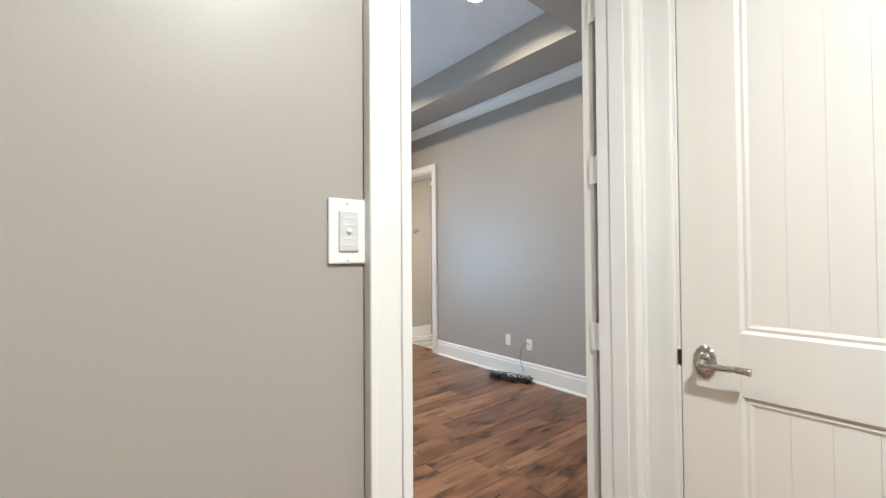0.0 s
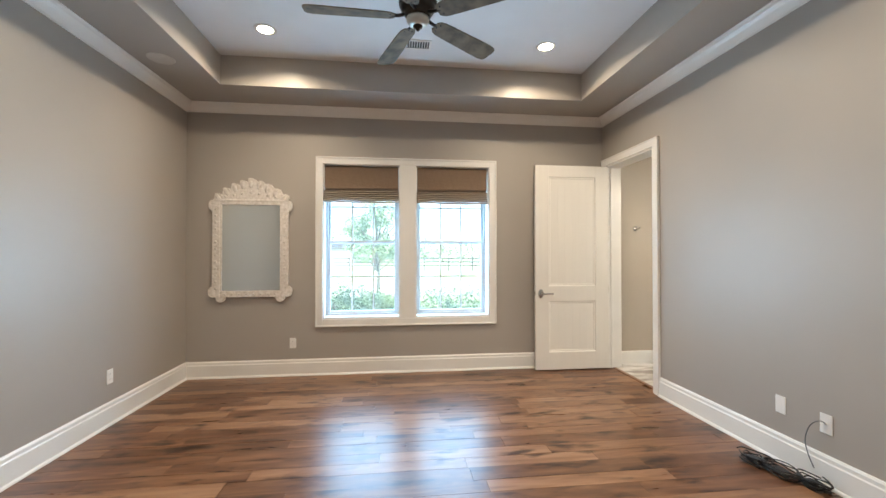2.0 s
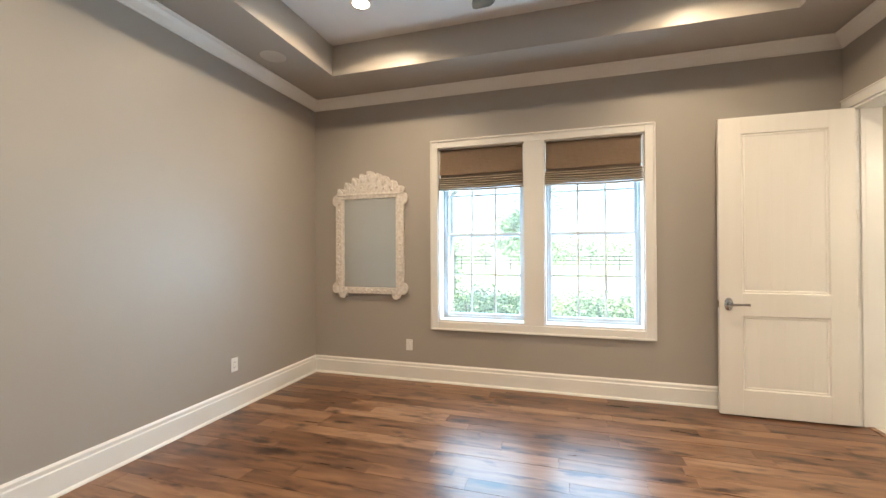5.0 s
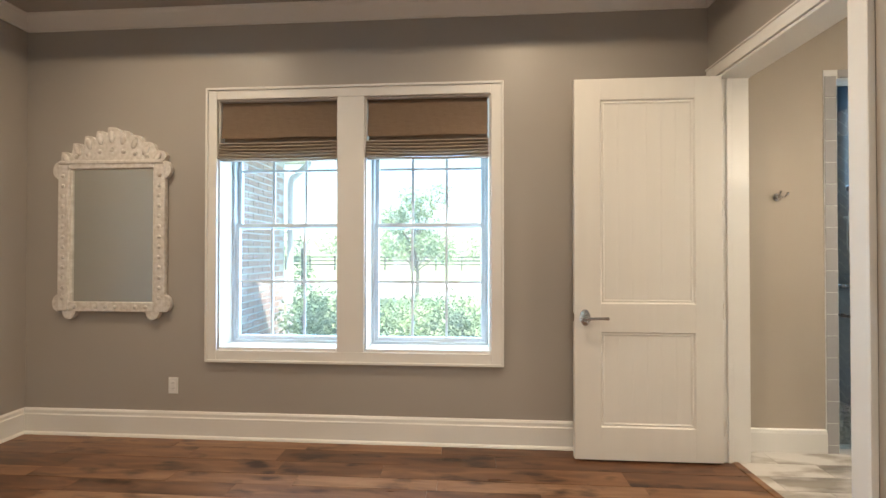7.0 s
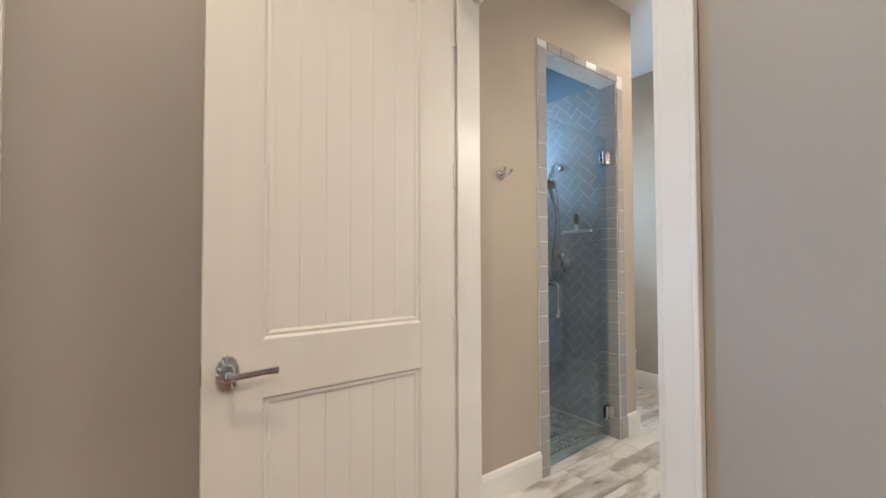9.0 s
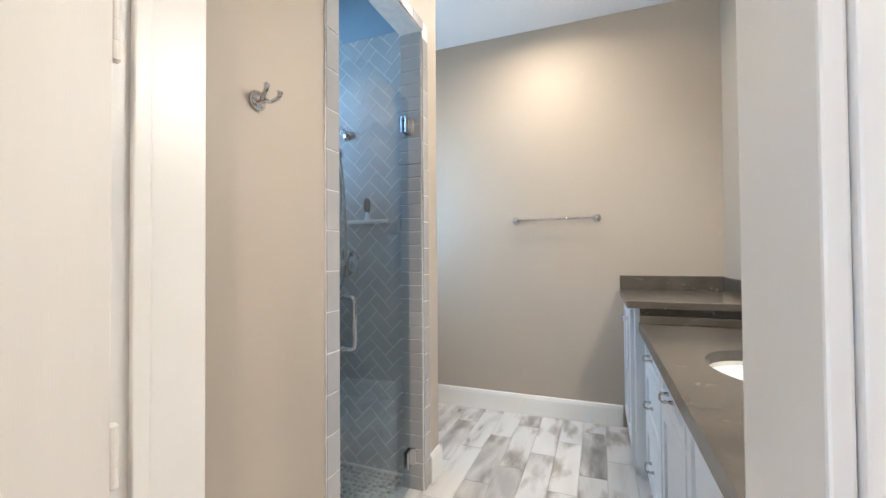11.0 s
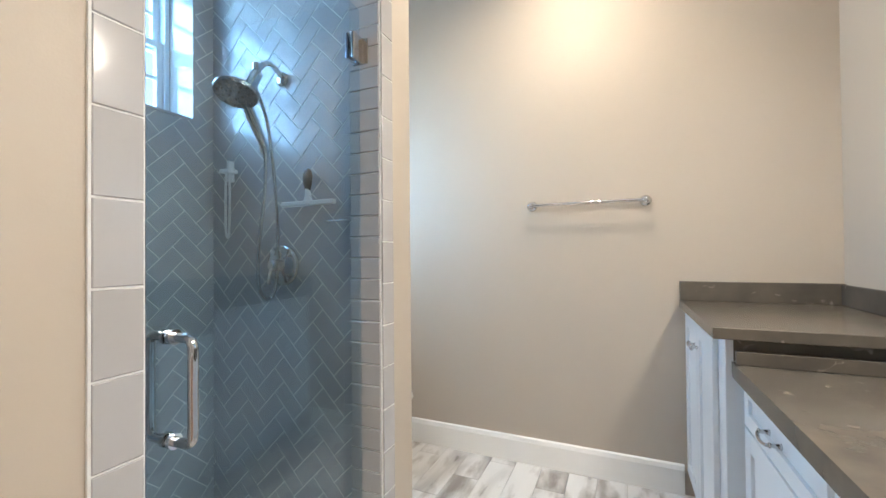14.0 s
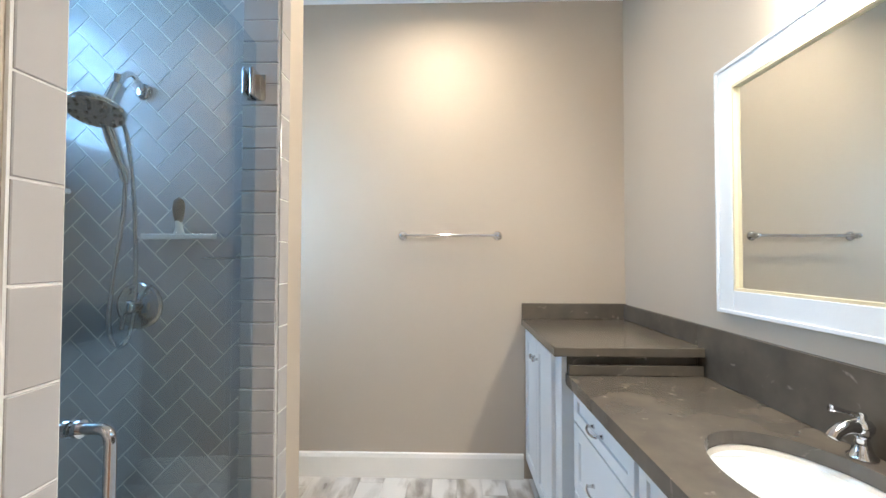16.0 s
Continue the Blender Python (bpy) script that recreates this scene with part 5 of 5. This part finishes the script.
wing = thing("house_wing", "pale red brick wing of the house with a white gutter", "house")
body = part("wall", boxes((-3.5, -0.52, 5.62, 7.5, -0.35, 2.55)), MORTAR, wing)
brick = tile_mesh("brick", 0.190, 0.056, 0.007, BRICK, 0.003)
for r in range(36):
    for q in range(9):
        y = 5.72 + 0.205 * q + (0.1025 if r % 2 else 0)
        if y < 7.44 and len(body.children) < 300:
            piece("brick", brick, body, pose(-0.52, y, -0.1 + 0.073 * r, 0, 0, 90))
part("soffit", boxes((-3.8, -0.34, 5.62, 7.85, 2.552, 2.58)), TRIM, wing)
part("fascia", boxes((-0.34, -0.32, 5.62, 7.87, 2.54, 2.70), (-3.8, -0.34, 7.85, 7.87, 2.54, 2.70)), TRIM, wing)
part("gutter", sweep([(0, 0), (0.11, 0.01), (0.125, 0.1), (0.115, 0.1), (0.1, 0.02), (0, 0.015)], (-0.318, 5.62, 2.585), (-0.318, 7.9, 2.585), (1, 0, 0)), TRIM, wing)
part("downspout", tube([(-0.25, 7.6, 2.58), (-0.26, 7.6, 2.48), (-0.38, 7.56, 2.34), (-0.45, 7.54, 2.24), (-0.46, 7.54, 1.9), (-0.46, 7.54, -0.3)], 0.04, 10), TRIM, wing)
bm = bmesh.new()
q = [bm.verts.new(v) for v in ((-0.1, 5.62, 2.7), (-0.1, 7.87, 2.7), (-2.2, 7.87, 4.1), (-2.2, 5.62, 4.1), (-4.0, 7.87, 2.7), (-4.0, 5.62, 2.7))]
for f in ((0, 1, 2, 3), (3, 2, 4, 5), (1, 4, 2), (0, 3, 5), (0, 5, 4, 1)):
    bm.faces.new([q[i] for i in f])
part("roof", bm, ROOF, wing)


def leaves(name, clumps, n, size, material, seed, parent=None):
    """Many small folded leaves scattered through the clumps (x, y, z, radius)."""
    rng = random.Random(seed)
    verts, faces = [], []
    for cx, cy, cz, r in clumps:
        for k in range(int(n * r * r)):
            d = Vector((rng.gauss(0, 1), rng.gauss(0, 1), rng.gauss(0, 1))).normalized() * r * rng.uniform(0.55, 1.08)
            c = Vector((cx, cy, cz)) + Vector((d.x, d.y, d.z * 0.85))
            a = Vector((rng.gauss(0, 1), rng.gauss(0, 1), rng.gauss(0, 0.7))).normalized() * size * rng.uniform(0.6, 1.3)
            b = a.cross(Vector((rng.gauss(0, 1), rng.gauss(0, 1), rng.gauss(0, 1)))).normalized() * size * 0.32
            i = len(verts)
            verts += [c - a, c + b, c + a, c - b]
            faces.append((i, i + 1, i + 2, i + 3))
    me = bpy.data.meshes.new(name)
    me.from_pydata([tuple(v) for v in verts], [], faces)
    me.materials.append(material)
    ob = new(name, me)
    ob.parent = parent
    return ob


rng = random.Random(3)
for k in range(9):
    x = -0.1 + 0.62 * k
    y, h = 7.25 + rng.uniform(-0.25, 0.35), rng.uniform(0.7, 1.3)
    bush = thing("hedge_bush", "leafy green garden shrub outside the window", "shrub", "hedge shrubs")
    cl = [(x + rng.uniform(-.3, .3), y + rng.uniform(-.25, .25), h * rng.uniform(0.1, 0.85), rng.uniform(0.22, 0.36)) for _ in range(9)]
    leaves("foliage", cl, 4200, 0.028, LEAF, 20 + k, bush)
    part("stem", tube([(x, y, -0.36), (x + 0.03, y, 0.1), (x - 0.04, y + 0.02, h * 0.6)], 0.02, 7), BARK, bush)
cy = thing("cypress", "narrow dark green conifer by the brick wall", "tree")
leaves("foliage", [(-0.65, 8.4, -0.1 + 0.2 * k, 0.30 - 0.023 * k) for k in range(10)], 4200, 0.035, LEAF, 77, cy)
part("trunk", tube([(-0.65, 8.4, -0.36), (-0.65, 8.4, 0.8), (-0.65, 8.4, 1.4)], 0.03, 7), BARK, cy)


def tree(x, y, h, spread, seed, leaf=0.09, dens=120, label="leafy green tree on the lawn"):
    rng = random.Random(seed)
    t = thing("tree", label, "tree", "lawn trees")
    part("trunk", tube([(x, y, -0.4), (x + 0.05, y, h * 0.2), (x - 0.04, y, h * 0.45), (x, y, h * 0.75)], 0.1, 9, radii=[0.05 * h * 0.5, 0.035 * h * 0.5, 0.025 * h * 0.5, 0.01 * h]), BARK, t)
    cl = []
    for k in range(16):
        a, rr, z = rng.uniform(0, 6.28), spread * rng.uniform(0.2, 0.95), h * rng.uniform(0.38, 1.0)
        rr *= 1.15 - abs(z / h - 0.55)
        c = (x + rr * math.cos(a), y + rr * math.sin(a), z)
        part("limb", tube([(x, y, z * 0.55), (x + rr * 0.5 * math.cos(a), y + rr * 0.5 * math.sin(a), z * 0.8), c], 0.03, 6), BARK, t)
        cl.append((*c, spread * rng.uniform(0.28, 0.46)))
    leaves("crown", cl, dens, leaf, TREELEAF, seed + 1, t)


tree(0.2, 15.0, 3.35, 1.15, 41, 0.08, 1300)
tree(13, 33, 6.5, 2.8, 43, 0.14, 200)
fence = thing("paddock_fence", "dark three-rail paddock fence far across the lawn", "fence")
for k in range(25):
    part("post", boxes((-30 + 2.4 * k - 0.06, -30 + 2.4 * k + 0.06, 39.9, 40.05, -0.35, 1.05)), FENCE, fence)
for z in (0.15, 0.5, 0.85):
    part("rail", boxes((-30, 30, 39.86, 39.9, z, z + 0.12)), FENCE, fence)
far = leaves("far_woods", [(-80 + 4.2 * k + random.Random(k).uniform(-1, 1), 75 + random.Random(k + 90).uniform(-6, 6), random.Random(k + 9).uniform(1, 3.2), random.Random(k + 5).uniform(2.5, 4.5)) for k in range(40)], 22, 0.5, TREELEAF, 6)
tagged(far, "distant line of green woods behind the fence", "woods", kind="stuff")
shed = thing("shed", "small pale shed with a dark roof across the field", "shed")
part("wall", boxes((-7.5, -4.5, 52, 55, -0.35, 2.0)), PALEROAD, shed)
part("roof", sweep([(0, 0), (3.4, 0), (1.7, 1.1)], (-7.8, 51.8, 2.0), (-7.8, 55.2, 2.0), (1, 0, 0)), ROOF, shed)

# ---- floor pieces ----
def unit_plank(name, material):
    me = bpy.data.meshes.new(name)
    bm = bmesh.new()
    bmesh.ops.create_cube(bm, size=1)
    bm.to_mesh(me)
    bm.free()
    me.materials.append(material)
    return me


oak = unit_plank("plank", WOODFLOOR)
floor = bpy.data.objects["floor"]
rng = random.Random(8)
y, made = 5.295, 0
while y > 0.745:
    w = rng.choice((0.108, 0.127, 0.127, 0.152))
    lo = max(y - w, 0.74)
    x = -1.46 - rng.uniform(0, 0.9)
    while x < 3.488:
        L = rng.uniform(0.55, 1.5)
        a, b = max(x, -1.462), min(x + L, 3.434 if lo < DY0 or y > DY1 else 3.488)
        if b - a > 0.05 and made < 300:
            piece("plank", oak, floor, pose((a + b) / 2, (y + lo) / 2, -0.011 + rng.uniform(-0.0006, 0.0006), rng.uniform(-0.12, 0.12), 0, 0) @ Matrix.Diagonal((b - a - 0.0018, y - lo - 0.0016, 0.022, 1)))
            made += 1
        x += L
    y = lo
threshold_floor = part("plank", boxes((EX0, EX1, 0.60, 0.74, -0.021, -0.001)), WOODFLOOR, floor)
por = unit_plank("plank_tile", BATHTILE)
bfloor = bpy.data.objects["bath_floor"]
BW, BL = 0.152, 0.61
row = 0
y = 3.66
while y < 6.46:
    x = 3.54 - (row * 0.22) % BL
    while x < 6.29:
        a, b = max(x, 3.537), min(x + BL, 6.288)
        hi = min(y + BW, 6.468)
        if b - a > 0.03 and not (a < 5.03 and y > 5.43):
            piece("tile", por, bfloor, pose((a + b) / 2, (y + hi) / 2, -0.006) @ Matrix.Diagonal((b - a - 0.0025, hi - y - 0.0025, 0.012, 1)))
        x += BL
    y += BW
    row += 1
